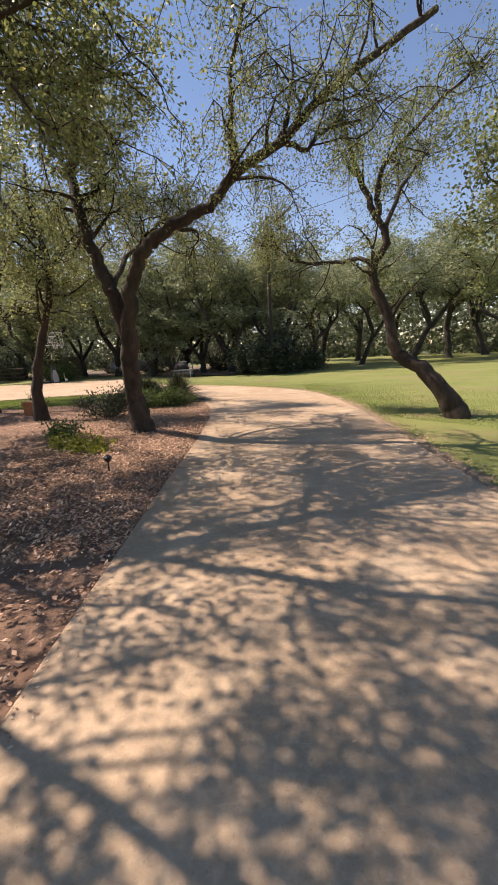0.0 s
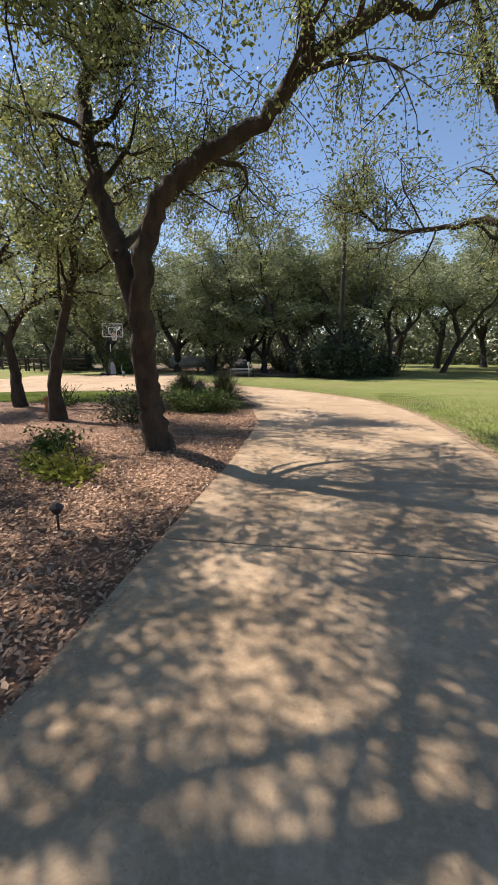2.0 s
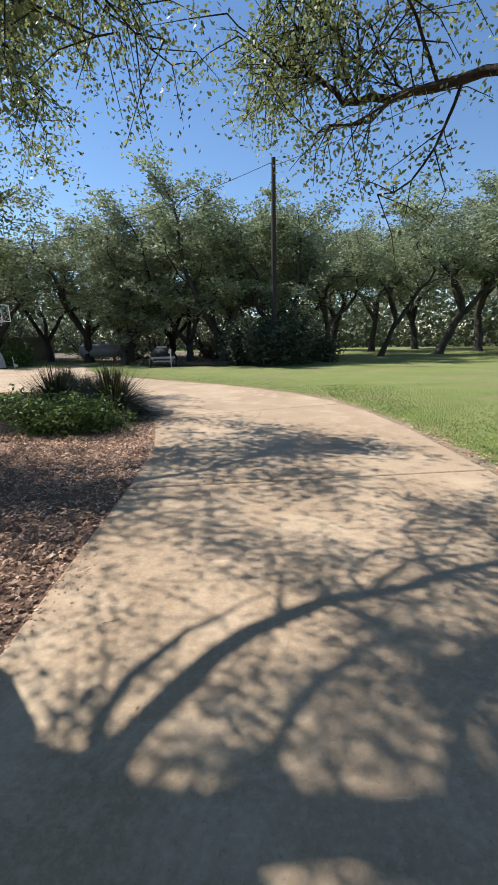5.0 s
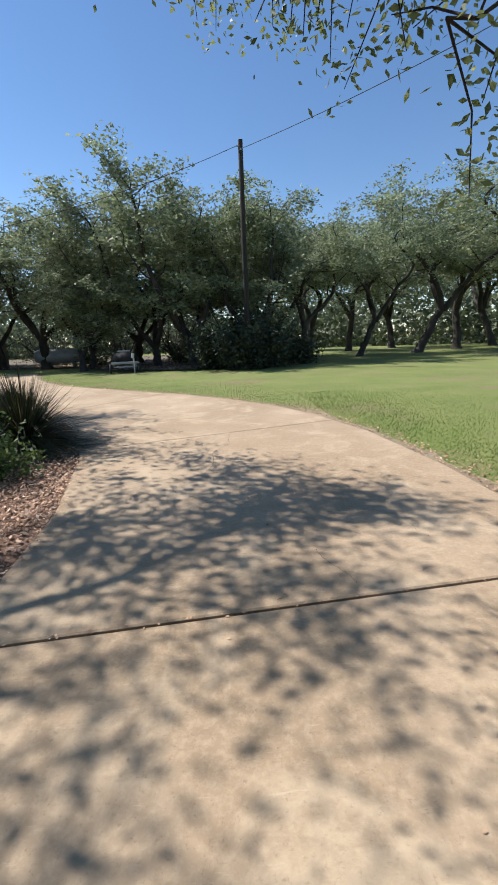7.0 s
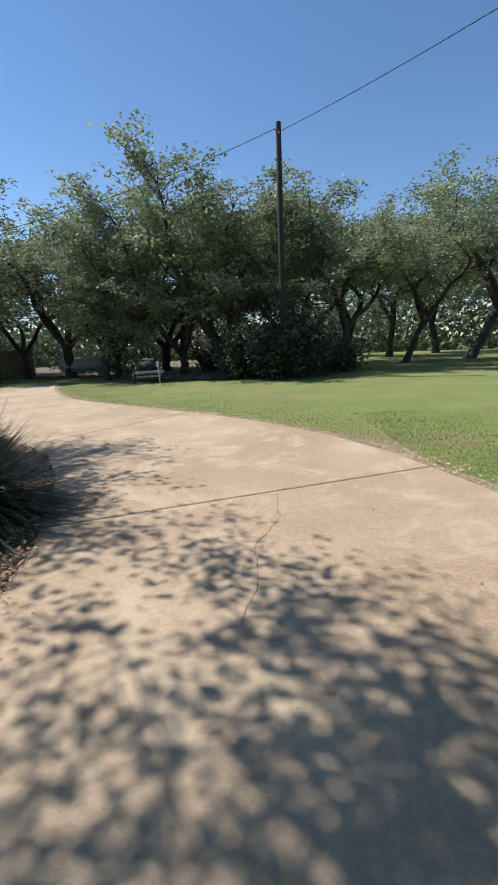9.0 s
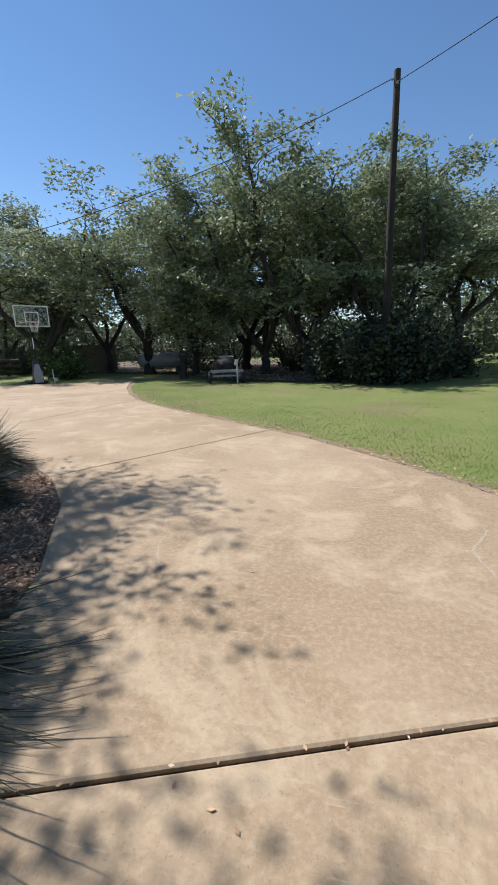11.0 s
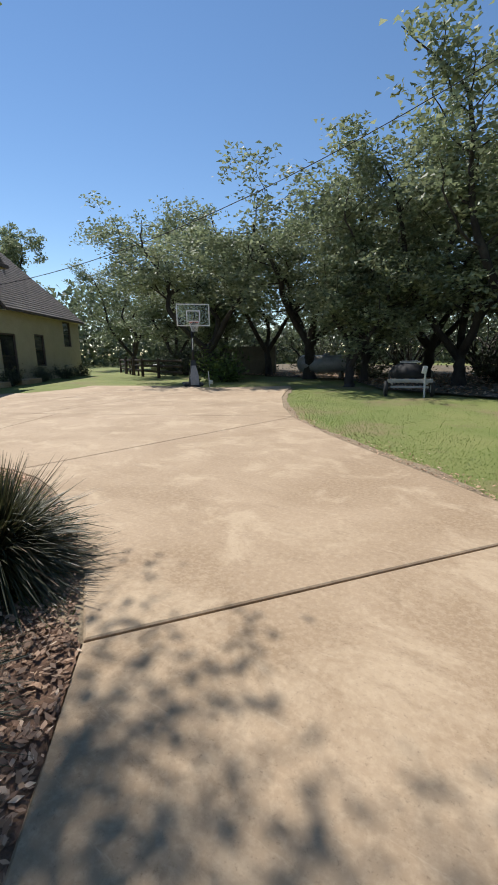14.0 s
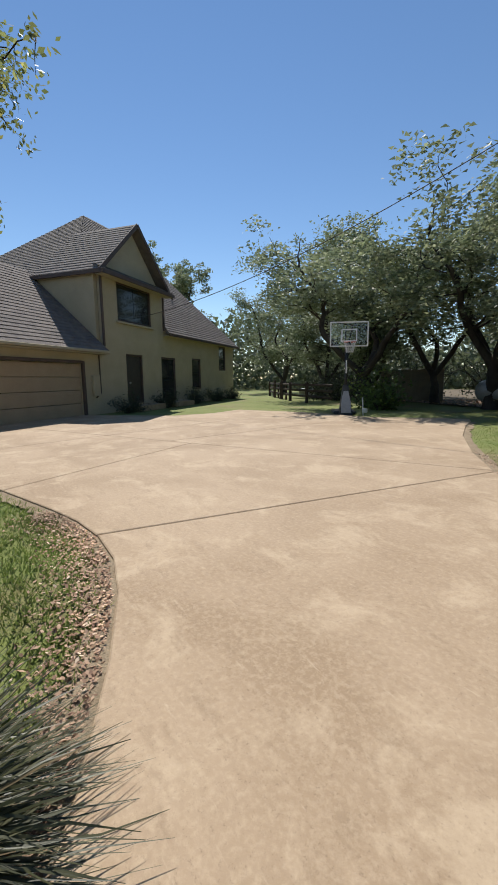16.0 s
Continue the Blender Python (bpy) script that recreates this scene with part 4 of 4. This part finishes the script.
house.matrix_basis = HOUSE   # local x along the front, y into the house


def wall_with_holes(parent, name, x0, x1, z0, z1, holes, thick=0.22, y=0.0):
    """A wall along local x, cut through at the holes (x0, x1, z0, z1)."""
    xs = sorted({x0, x1, *[h[0] for h in holes], *[h[1] for h in holes]})
    zs = sorted({z0, z1, *[h[2] for h in holes], *[h[3] for h in holes]})
    bm = bmesh.new()
    for a, b in zip(xs, xs[1:]):
        for c, d in zip(zs, zs[1:]):
            if any(h[0] <= a and b <= h[1] and h[2] <= c and d <= h[3] for h in holes):
                continue
            add_box(bm, (b - a, thick, d - c), ((a + b) / 2, y + thick / 2, (c + d) / 2))
    bmesh.ops.remove_doubles(bm, verts=bm.verts, dist=0.0005)
    return part(parent, name, bm_mesh(name, bm, STUCCO))


WIN_UP = (2.95, 6.0, 4.55, 6.45)
DOOR_A, DOOR_B, WIN_C, WIN_D = (3.45, 4.95, 0.35, 2.95), (6.9, 8.6, 0.35, 2.95), (10.9, 12.3, 0.95, 3.05), (15.6, 17.0, 2.3, 4.2)
GAR = (-5.2, 0.15, 0.0, 2.35)
wall_with_holes(house, "wall", -9.0, 1.8, 0.0, 3.05, [GAR])
wall_with_holes(house, "wall", 1.8, 7.2, 0.0, 6.7, [WIN_UP, DOOR_A, (6.9, 7.2, 0.35, 2.95)])
wall_with_holes(house, "wall", 7.2, 18.5, 0.0, 4.5, [(7.2, 8.6, 0.35, 2.95), WIN_C, WIN_D])
boxes_part(house, "wall", STUCCO, [((0.22, 9.7, 6.7), (1.69, 5.08, 3.35)), ((0.22, 10.2, 4.5), (18.61, 5.1, 2.25)), ((0.22, 9.0, 3.05), (-9.11, 4.6, 1.52)), ((27.4, 0.22, 4.5), (4.7, 10.2, 2.25))], 0.0)
bm = bmesh.new()
g = [bm.verts.new(p) for p in ((1.9, 0.1, 6.7), (7.1, 0.1, 6.7), (4.5, 0.1, 9.25), (1.9, 0.3, 6.7), (7.1, 0.3, 6.7), (4.5, 0.3, 9.25))]
for q in ((0, 1, 2), (5, 4, 3), (0, 3, 4, 1), (1, 4, 5, 2), (2, 5, 3, 0)):
    bm.faces.new([g[i] for i in q])
part(house, "gable", bm_mesh("gable", bm, STUCCO))


def roof_plane(corners, name="roof", rows=True, thick=0.14):
    """A roof slope of shingle courses: corners run eave left, eave right, top right, top left."""
    a, b, c, d = [Vector(p) for p in corners]
    up = ((d - a).length + (c - b).length) / 2
    nrm = (b - a).cross(d - a).normalized()
    if nrm.z < 0:
        nrm = -nrm
    bm = bmesh.new()
    k = max(4, int(up / 0.24))
    for i in range(k):
        u0, u1 = i / k, (i + 1) / k
        p = [a.lerp(d, u0), b.lerp(c, u0), b.lerp(c, u1), a.lerp(d, u1)]
        lift = nrm * 0.03
        vs = [bm.verts.new(q) for q in (p[0] + lift, p[1] + lift, p[2] + nrm * 0.006, p[3] + nrm * 0.006)]
        lo = [bm.verts.new(q) for q in (p[0] - nrm * 0.01, p[1] - nrm * 0.01)]
        bm.faces.new(vs)
        bm.faces.new((lo[0], lo[1], vs[1], vs[0]))
    vs = [bm.verts.new(q - nrm * 0.012) for q in (a, b, c, d)]
    ws = [bm.verts.new(q - nrm * thick) for q in (a, b, c, d)]
    bm.faces.new(ws)
    for i in range(4):
        j = (i + 1) % 4
        if (vs[i].co - vs[j].co).length > 0.02:
            bm.faces.new((vs[i], vs[j], ws[j], ws[i]))
    return part(house, name, bm_mesh(name, bm, SHINGLE))


roof_plane([(-9.5, -0.45, 2.95), (1.55, -0.45, 2.95), (1.57, 4.2, 7.0), (-9.5, 4.2, 7.0)])
roof_plane([(1.57, 8.8, 2.95), (-9.5, 8.8, 2.95), (-9.5, 4.25, 7.0), (1.57, 4.25, 7.0)])
roof_plane([(7.25, -0.4, 4.35), (18.95, -0.4, 4.35), (10.0, 5.0, 11.5), (7.25, 5.0, 11.5)])
roof_plane([(18.95, -0.4, 4.35), (18.95, 10.5, 4.35), (10.02, 5.02, 11.48), (10.0, 5.0, 11.5)])
roof_plane([(1.4, 10.5, 6.6), (1.4, 1.0, 6.6), (7.0, 5.0, 11.5), (7.0, 5.02, 11.5)])
roof_plane([(18.95, 10.5, 4.35), (1.4, 10.5, 4.35), (7.0, 5.02, 11.5), (10.0, 5.02, 11.5)])
roof_plane([(1.4, 1.0, 6.6), (7.25, 1.0, 6.6), (7.25, 5.0, 11.48), (7.0, 5.0, 11.48)])
roof_plane([(1.35, 3.6, 6.62), (1.35, -0.35, 6.62), (4.5, -0.35, 9.5), (4.5, 3.6, 9.5)])
roof_plane([(7.65, -0.35, 6.62), (7.65, 3.6, 6.62), (4.5, 3.6, 9.5), (4.5, -0.35, 9.5)])
roof_plane([(1.3, -0.55, 6.55), (7.7, -0.55, 6.55), (7.5, 0.05, 6.95), (1.5, 0.05, 6.95)])
bm = bmesh.new()
for sx in (-1, 1):
    add_box(bm, (4.3, 0.06, 0.2), (4.5 + sx * 1.58, -0.37, 8.0), (0, sx * 42.4, 0), 0.01)
add_box(bm, (6.4, 0.08, 0.2), (4.5, -0.58, 6.5), (0, 0, 0), 0.01)
add_box(bm, (0.08, 4.6, 0.18), (1.33, 1.8, 6.52), (0, 0, 0), 0.01)
add_box(bm, (11.8, 0.08, 0.17), (13.1, -0.43, 4.28), (0, 0, 0), 0.01)
add_box(bm, (0.1, 0.1, 3.3), (1.72, -0.06, 4.85), (0, 0, 0), 0.01)
add_box(bm, (0.1, 0.1, 2.0), (7.25, -0.06, 5.5), (0, 0, 0), 0.01)
part(house, "trim", bm_mesh("trim", bm, TRIM), label="dark brown fascia and gutters")
boxes_part(house, "gutter", STUCCO, [((11.1, 0.12, 0.12), (-4.0, -0.5, 2.9))], 0.02)
boxes_part(house, "soffit", STUCCO, [((11.0, 0.5, 0.04), (-3.95, -0.22, 2.80)), ((11.6, 0.42, 0.04), (13.0, -0.2, 4.22)), ((6.2, 0.5, 0.04), (4.5, -0.28, 6.42))], 0.0)


def opening(kind, hole, rows, cols, mat, depth=0.1, frame_mat=None):
    """A door or window set into its hole, with a frame, bars and panes."""
    x0, x1, z0, z1 = hole
    fm = frame_mat or TRIM
    w = 0.09
    base = boxes_part(house, kind, fm, [((w, 0.14, z1 - z0), (x0 + w / 2, depth, (z0 + z1) / 2)), ((w, 0.14, z1 - z0), (x1 - w / 2, depth, (z0 + z1) / 2)),
                                        ((x1 - x0 - 2 * w, 0.14, w), ((x0 + x1) / 2, depth, z1 - w / 2)), ((x1 - x0 - 2 * w, 0.14, w), ((x0 + x1) / 2, depth, z0 + w / 2))], 0.005)
    iw, ih = (x1 - x0 - 2 * w) / cols, (z1 - z0 - 2 * w) / rows
    for i in range(cols):
        for j in range(rows):
            bm = bmesh.new()
            add_box(bm, (iw - 0.03, 0.03, ih - 0.03), (x0 + w + iw * (i + 0.5), depth + 0.02, z0 + w + ih * (j + 0.5)), (0, 0, 0), 0.004)
            part(base, "pane" if mat is GLASS else "panel", bm_mesh("pane", bm, mat))
    return base


opening("window", WIN_UP, 1, 2, GLASS)
boxes_part(house, "sill", STUCCO, [((3.4, 0.14, 0.1), (4.48, -0.05, 4.48))])
d = opening("door", DOOR_A, 1, 1, DOORDARK)
bm = bmesh.new()
add_rod(bm, (3.75, 0.05, 1.45), (3.75, 0.0, 1.45), 0.05, None, 12)
part(d, "handle", bm_mesh("handle", bm, GALV, True), label="bright metal handle")
opening("door", DOOR_B, 2, 2, GLASS)
opening("window", WIN_C, 2, 1, GLASS)
opening("window", WIN_D, 2, 1, GLASS)
boxes_part(house, "step", CONCRETE, [((2.4, 1.1, 0.3), (4.2, -0.56, 0.15)), ((2.4, 1.1, 0.3), (7.75, -0.56, 0.15))], 0.02)
gar = boxes_part(house, "garage_door", GARAGE, [((5.35, 0.05, 0.56), (-2.52, 0.12, 0.30 + 0.58 * i)) for i in range(4)], 0.012)
boxes_part(house, "garage_frame", TRIM, [((0.14, 0.12, 2.45), (0.21, -0.03, 1.22)), ((5.5, 0.12, 0.12), (-2.6, -0.03, 2.41)), ((0.14, 0.12, 2.45), (-5.3, -0.03, 1.22))])
boxes_part(house, "meter_box", STUCCO, [((0.45, 0.14, 0.95), (0.95, -0.075, 1.35))], 0.02)
bm = bmesh.new()
add_rod(bm, (1.3, -0.05, 1.0), (1.3, -0.05, 2.8), 0.03)
add_rod(bm, (1.3, -0.05, 1.0), (0.95, -0.06, 0.8), 0.03)
part(house, "conduit", bm_mesh("conduit", bm, TRIM, True))
for a, b, r in (((11.5, 1.7, 7.0), (11.5, 1.7, 7.6), 0.07), ((9.8, 3.3, 9.0), (9.8, 3.3, 9.65), 0.1)):
    bm = bmesh.new()
    add_rod(bm, a, b, r)
    part(house, "vent_pipe", bm_mesh("vent_pipe", bm, TRIM, True))
for i, sx in enumerate((2.3, 5.9, 9.6, 12.9, 16.2)):
    p = HOUSE @ Vector((sx, -0.85, 0))
    bush("hedge_shrub", (p.x, p.y, -0.03), (0.95, 0.95, 0.85), 1400, 0.1, CEDARLEAF, 400 + i, "clipped dark shrub against the house wall", "shrub", 20, "shrubs along the house")

# ---- basketball hoop ----
hoop = tagged(new("basketball_hoop"), "portable basketball hoop with clear backboard and padded pole", "basketball hoop")
hoop.matrix_basis = pose(-15.15, 31.85, -0.03, 0, 0, 48)  # local -y faces the court
bm = bmesh.new()
for sx in (-1, 1):
    add_box(bm, (0.75, 0.035, 0.05), (0, -0.62, 3.32 + sx * 0.47), (0, 0, 0), 0.008)
    add_box(bm, (0.05, 0.035, 0.99), (sx * 0.74, -0.62, 3.32), (0, 0, 0), 0.008)
add_box(bm, (1.43, 0.035, 0.05), (0, -0.621, 3.79), (0, 0, 0), 0.008)
add_box(bm, (1.43, 0.035, 0.05), (0, -0.621, 2.85), (0, 0, 0), 0.008)
part(hoop, "backboard_frame", bm_mesh("backboard_frame", bm, WHITEISH))
boxes_part(hoop, "backboard", ACRYLIC, [((1.43, 0.012, 0.9), (0, -0.615, 3.32))], 0.0)
bm = bmesh.new()
for s in (((0.62, 0.012, 0.045), (0, -0.63, 3.50)), ((0.62, 0.012, 0.045), (0, -0.63, 3.05)), ((0.045, 0.012, 0.41), (-0.29, -0.63, 3.275)), ((0.045, 0.012, 0.41), (0.29, -0.63, 3.275))):
    add_box(bm, *s)
part(hoop, "target_square", bm_mesh("target_square", bm, WHITEISH))
ring = [(0.23 * math.cos(a), -0.90 + 0.23 * math.sin(a), 2.98) for a in np.linspace(0, 2 * np.pi, 25)]
v, f = tubes([(ring, [0.011] * 25, 6)])
part(hoop, "rim", mesh_np("rim", v, f, ORANGE, True))
net = []
for i in range(12):
    for s in (-1, 1):
        pts = [((0.22 - 0.09 * u) * math.cos(a), -0.90 + (0.22 - 0.09 * u) * math.sin(a), 2.97 - 0.4 * u) for u in np.linspace(0, 1, 5) for a in [2 * np.pi * i / 12 + s * u * 0.8]]
        net.append((pts, [0.006] * 5, 4))
v, f = tubes(net)
part(hoop, "net", mesh_np("net", v, f, WHITEISH))
bm = bmesh.new()
add_box(bm, (0.14, 0.16, 0.10), (0, -0.64, 2.95), (0, 0, 0), 0.01)
for sx in (-0.12, 0.12):
    add_rod(bm, (sx, -0.58, 3.62), (sx * 0.6, 0.10, 2.95), 0.022)
    add_rod(bm, (sx, -0.58, 3.02), (sx * 0.6, 0.10, 2.45), 0.022)
add_rod(bm, (0, 0.12, 0.2), (0, 0.10, 3.05), 0.06, None, 12)
part(hoop, "pole", bm_mesh("pole", bm, BLACKMETAL, True))
boxes_part(hoop, "height_scale", WHITEISH, [((0.05, 0.02, 0.55), (0, 0.035, 2.05))], 0.004, "white height scale")
bm = bmesh.new()
vs = []
for (w, d, z, yc) in ((0.56, 0.62, 0.0, 0.05), (0.50, 0.5, 0.12, 0.06), (0.24, 0.24, 1.2, 0.1), (0.2, 0.2, 1.28, 0.1)):
    vs.append([bm.verts.new((sx * w / 2, yc + sy * d / 2, z)) for sx, sy in ((-1, -1), (1, -1), (1, 1), (-1, 1))])
for a, b in zip(vs, vs[1:]):
    for i in range(4):
        bm.faces.new((a[i], a[(i + 1) % 4], b[(i + 1) % 4], b[i]))
bm.faces.new(vs[-1]), bm.faces.new(vs[0][::-1])
bmesh.ops.bevel(bm, geom=bm.edges[:], offset=0.012, segments=1, affect="EDGES")
part(hoop, "padding", bm_mesh("padding", bm, BLACKPLASTIC))
bm = bmesh.new()
q = [bm.verts.new(p) for p in ((-0.2, -0.275, 0.1), (0.2, -0.275, 0.1), (0.2, -0.2, 0.55), (0.1, -0.055, 1.02), (-0.1, -0.055, 1.02), (-0.2, -0.2, 0.55))]
r = [bm.verts.new(v.co + Vector((0, 0.06, 0))) for v in q]
bm.faces.new(q)
for i in range(6):
    bm.faces.new((q[i], r[i], r[(i + 1) % 6], q[(i + 1) % 6]))
part(hoop, "pad_panel", bm_mesh("pad_panel", bm, GREYPAD), label="pale grey front panel of the padding")
boxes_part(hoop, "base", BLACKPLASTIC, [((0.95, 1.3, 0.16), (0, 0.75, 0.09))], 0.05)
tap = tagged(new("hose_bib"), "pale standpipe tap beside the hoop", "tap")
tap.matrix_basis = pose(-14.55, 32.3, -0.03)
bm = bmesh.new()
add_rod(bm, (0, 0, -0.05), (-0.06, 0, 0.75), 0.025)
add_box(bm, (0.2, 0.16, 0.18), (0.08, 0, 0.2), (0, 0, 20), 0.03)
part(tap, "pipe", bm_mesh("pipe", bm, PALE))

# ---- utility pole and wire ----
pole = tagged(new("utility_pole"), "tall dark wooden utility pole with a service wire", "utility pole")
pole.matrix_basis = pose(1.72, 31.0, 0)
pp = np.array([(0, 0, -0.1), (0.02, 0, 3), (0.0, 0, 6.5), (0, 0, 10.85)])
v, f = tubes([(smooth_path(pp, 4), np.linspace(0.165, 0.115, 13), 12), ([(0, 0, 10.84), (0, 0, 10.86)], [0.115, 0.001], 12)])
part(pole, "shaft", mesh_np("shaft", v, f, POLEWOOD, True))
for a, b in (((0, -0.11, 10.4), (0, -0.2, 10.4)), ((-0.11, 0, 10.6), (-0.2, 0, 10.6))):
    bm = bmesh.new()
    add_rod(bm, a, b, 0.04)
    part(pole, "insulator", bm_mesh("insulator", bm, GALV))


def cable(name, a, b, sag, label):
    u = np.linspace(0, 1, 24)
    p = np.array(a) + (np.array(b) - np.array(a)) * u[:, None]
    p[:, 2] -= sag * 4 * u * (1 - u)
    v, f = tubes([(p, [0.014] * 24, 5)])
    return tagged(new(name, mesh_np(name, v, f, RUBBER, True)), label, "cable")


hw = HOUSE @ Vector((4.0, -0.1, 4.75))
cable("service_wire", (1.52, 31.0, 10.6), (hw.x, hw.y, hw.z), 1.5, "black service wire strung from pole to house")
cable("service_wire", (1.72, 30.8, 10.4), (16.0, 14.0, 10.9), 0.5, "black service wire strung from the pole")

# ---- trailer, tank, box, fence, clutter at the woods' edge ----
trailer = tagged(new("utility_trailer"), "old small trailer loaded under a dark tarp", "trailer")
trailer.matrix_basis = pose(-5.2, 32.0, -0.045, 0, 0, 18) @ Matrix.Diagonal((0.76, 0.76, 0.78, 1))
boxes_part(trailer, "frame", GREYPAD, [((1.9, 0.12, 0.16), (0, -0.9, 0.72)), ((1.6, 0.08, 0.1), (0, -0.92, 0.45)), ((0.08, 2.6, 0.1), (-0.75, 0.4, 0.6)), ((0.08, 2.6, 0.1), (0.75, 0.4, 0.6)), ((1.6, 0.1, 0.1), (0, 1.65, 0.6))], 0.012)
bm = bmesh.new()
bmesh.ops.create_uvsphere(bm, u_segments=24, v_segments=14, radius=1.0, matrix=pose(0, 0.5, 1.0) @ Matrix.Diagonal((0.74, 1.35, 0.5, 1)))
for q in bm.verts:
    k = noise.noise(q.co * 1.7) * 0.16 + noise.noise(q.co * 5) * 0.05
    q.co += Vector((q.co.x, q.co.y - 0.4, (q.co.z - 1.1))).normalized() * k
    q.co.z = max(q.co.z, 0.66)
part(trailer, "tarp_load", bm_mesh("tarp_load", bm, TARP, True), label="bulging load under a dark tarp")
boxes_part(trailer, "rack", GALV, [((0.9, 0.03, 0.04), (0.05, -0.2, 1.50)), ((0.7, 0.03, 0.04), (0.05, 0.1, 1.55)), ((0.04, 0.6, 0.04), (-0.35, 0.0, 1.52)), ((0.04, 0.6, 0.04), (0.45, 0.0, 1.52))], 0.006)
bm = bmesh.new()
add_rod(bm, (0.62, -1.05, 0.0), (0.60, -1.05, 1.35), 0.045)
add_box(bm, (0.2, 0.14, 0.34), (0.57, -1.06, 1.2), (0, 12, 0), 0.03)
part(trailer, "jack", bm_mesh("jack", bm, PALE), label="upright pale jack stand")
for sx in (-1, 1):
    wheel = part(trailer, "wheel", mesh_np("hub", *tubes([([(sx * 0.92, -0.7, 0.36), (sx * 1.06, -0.7, 0.36)], [0.17, 0.15], 14), ([(sx * 1.06, -0.7, 0.36), (sx * 1.061, -0.7, 0.36)], [0.15, 0.001], 14)]), GALV))
    ring = [(sx * 1.0, -0.7 + 0.27 * math.cos(a), 0.36 + 0.27 * math.sin(a)) for a in np.linspace(0, 2 * np.pi, 25)]
    part(wheel, "tyre", mesh_np("tyre", *tubes([(ring, [0.09] * 25, 8)]), RUBBER, True))
    boxes_part(trailer, "post", BLACKMETAL, [((0.08, 0.08, 0.5), (sx * 0.9, -0.9, 0.9))], 0.015)

tank = tagged(new("propane_tank"), "grey horizontal propane tank under the oaks", "tank")
tank.matrix_basis = pose(-11.6, 39.8, 0, 0, 0, 14)
prof = np.array([(-1.75, 0, 0.85), (-1.72, 0, 0.85), (-1.6, 0, 0.85), (-1.35, 0, 0.85), (1.35, 0, 0.85), (1.6, 0, 0.85), (1.72, 0, 0.85), (1.75, 0, 0.85)])
part(tank, "shell", mesh_np("shell", *tubes([(prof, [0.02, 0.25, 0.42, 0.52, 0.52, 0.42, 0.25, 0.02], 20)]), TANKMAT, True))
for sx in (-0.9, 0.9):
    boxes_part(tank, "saddle", BOXWALL, [((0.2, 0.8, 0.5), (sx, 0, 0.2))], 0.02)
bm = bmesh.new()
add_rod(bm, (0, 0, 1.3), (0, 0, 1.5), 0.2, 0.16, 14)
part(tank, "dome", bm_mesh("dome", bm, TANKMAT))

shed = tagged(new("storage_box"), "low weathered plywood enclosure under the trees", "shed")
shed.matrix_basis = pose(-18.9, 42.6, 0, 0, 0, 28)
boxes_part(shed, "panel", BOXWALL, [((1.9, 0.06, 2.1), (-0.97, 0, 1.0)), ((1.9, 0.06, 2.1), (0.97, 0.01, 1.0))], 0.01)
boxes_part(shed, "side", BOXWALL, [((0.06, 2.0, 2.1), (-1.9, 1.03, 1.0)), ((0.06, 2.0, 2.1), (1.9, 1.03, 1.0)), ((3.8, 0.06, 2.1), (0, 2.06, 1.0))], 0.01)

FENCE = [(-33.5, 42.5), (-30.9, 40.9), (-28.3, 39.4), (-25.6, 38.0), (-22.8, 36.9), (-19.9, 36.2)]
for i, ((x0, y0), (x1, y1)) in enumerate(zip(FENCE, FENCE[1:])):
    fence = tagged(new("rail_fence"), "dark split-rail wooden fence panel beyond the court", "fence", "fence panels")
    fence.matrix_basis = pose(x0, y0, -0.05, 0, 0, math.degrees(math.atan2(y1 - y0, x1 - x0)))
    L = math.hypot(x1 - x0, y1 - y0)
    boxes_part(fence, "post", WOODDARK, [((0.17, 0.17, 1.35), (0.08, 0, 0.67))], 0.015)
    for z, tlt in ((0.45, 0.6), (0.82, -0.5), (1.18, 0.3)):
        boxes_part(fence, "rail", WOODDARK, [((L, 0.07, 0.15), (L / 2, 0.02, z), (0, tlt, 0))], 0.02)
    if i in (1, 2):
        boxes_part(fence, "gate_post", WOODDARK, [((0.15, 0.15, 1.5), (0.75, -0.05, 0.74)), ((0.12, 0.12, 1.3), (1.5, 0.1, 0.64))], 0.015)
boat = tagged(new("stacked_boards"), "pale boards stacked behind the fence", "lumber")
boat.matrix_basis = pose(-29.5, 43.5, 0, 0, 0, -28)
boxes_part(boat, "board", PALE, [((3.6, 0.9, 0.12), (0, 0, 0.5), (0, 0, 3)), ((3.2, 0.7, 0.1), (0.3, 0.05, 0.62), (0, 0, -4)), ((0.2, 0.8, 0.5), (-1.2, 0, 0.2)), ((0.2, 0.8, 0.5), (1.2, 0, 0.2))], 0.01)
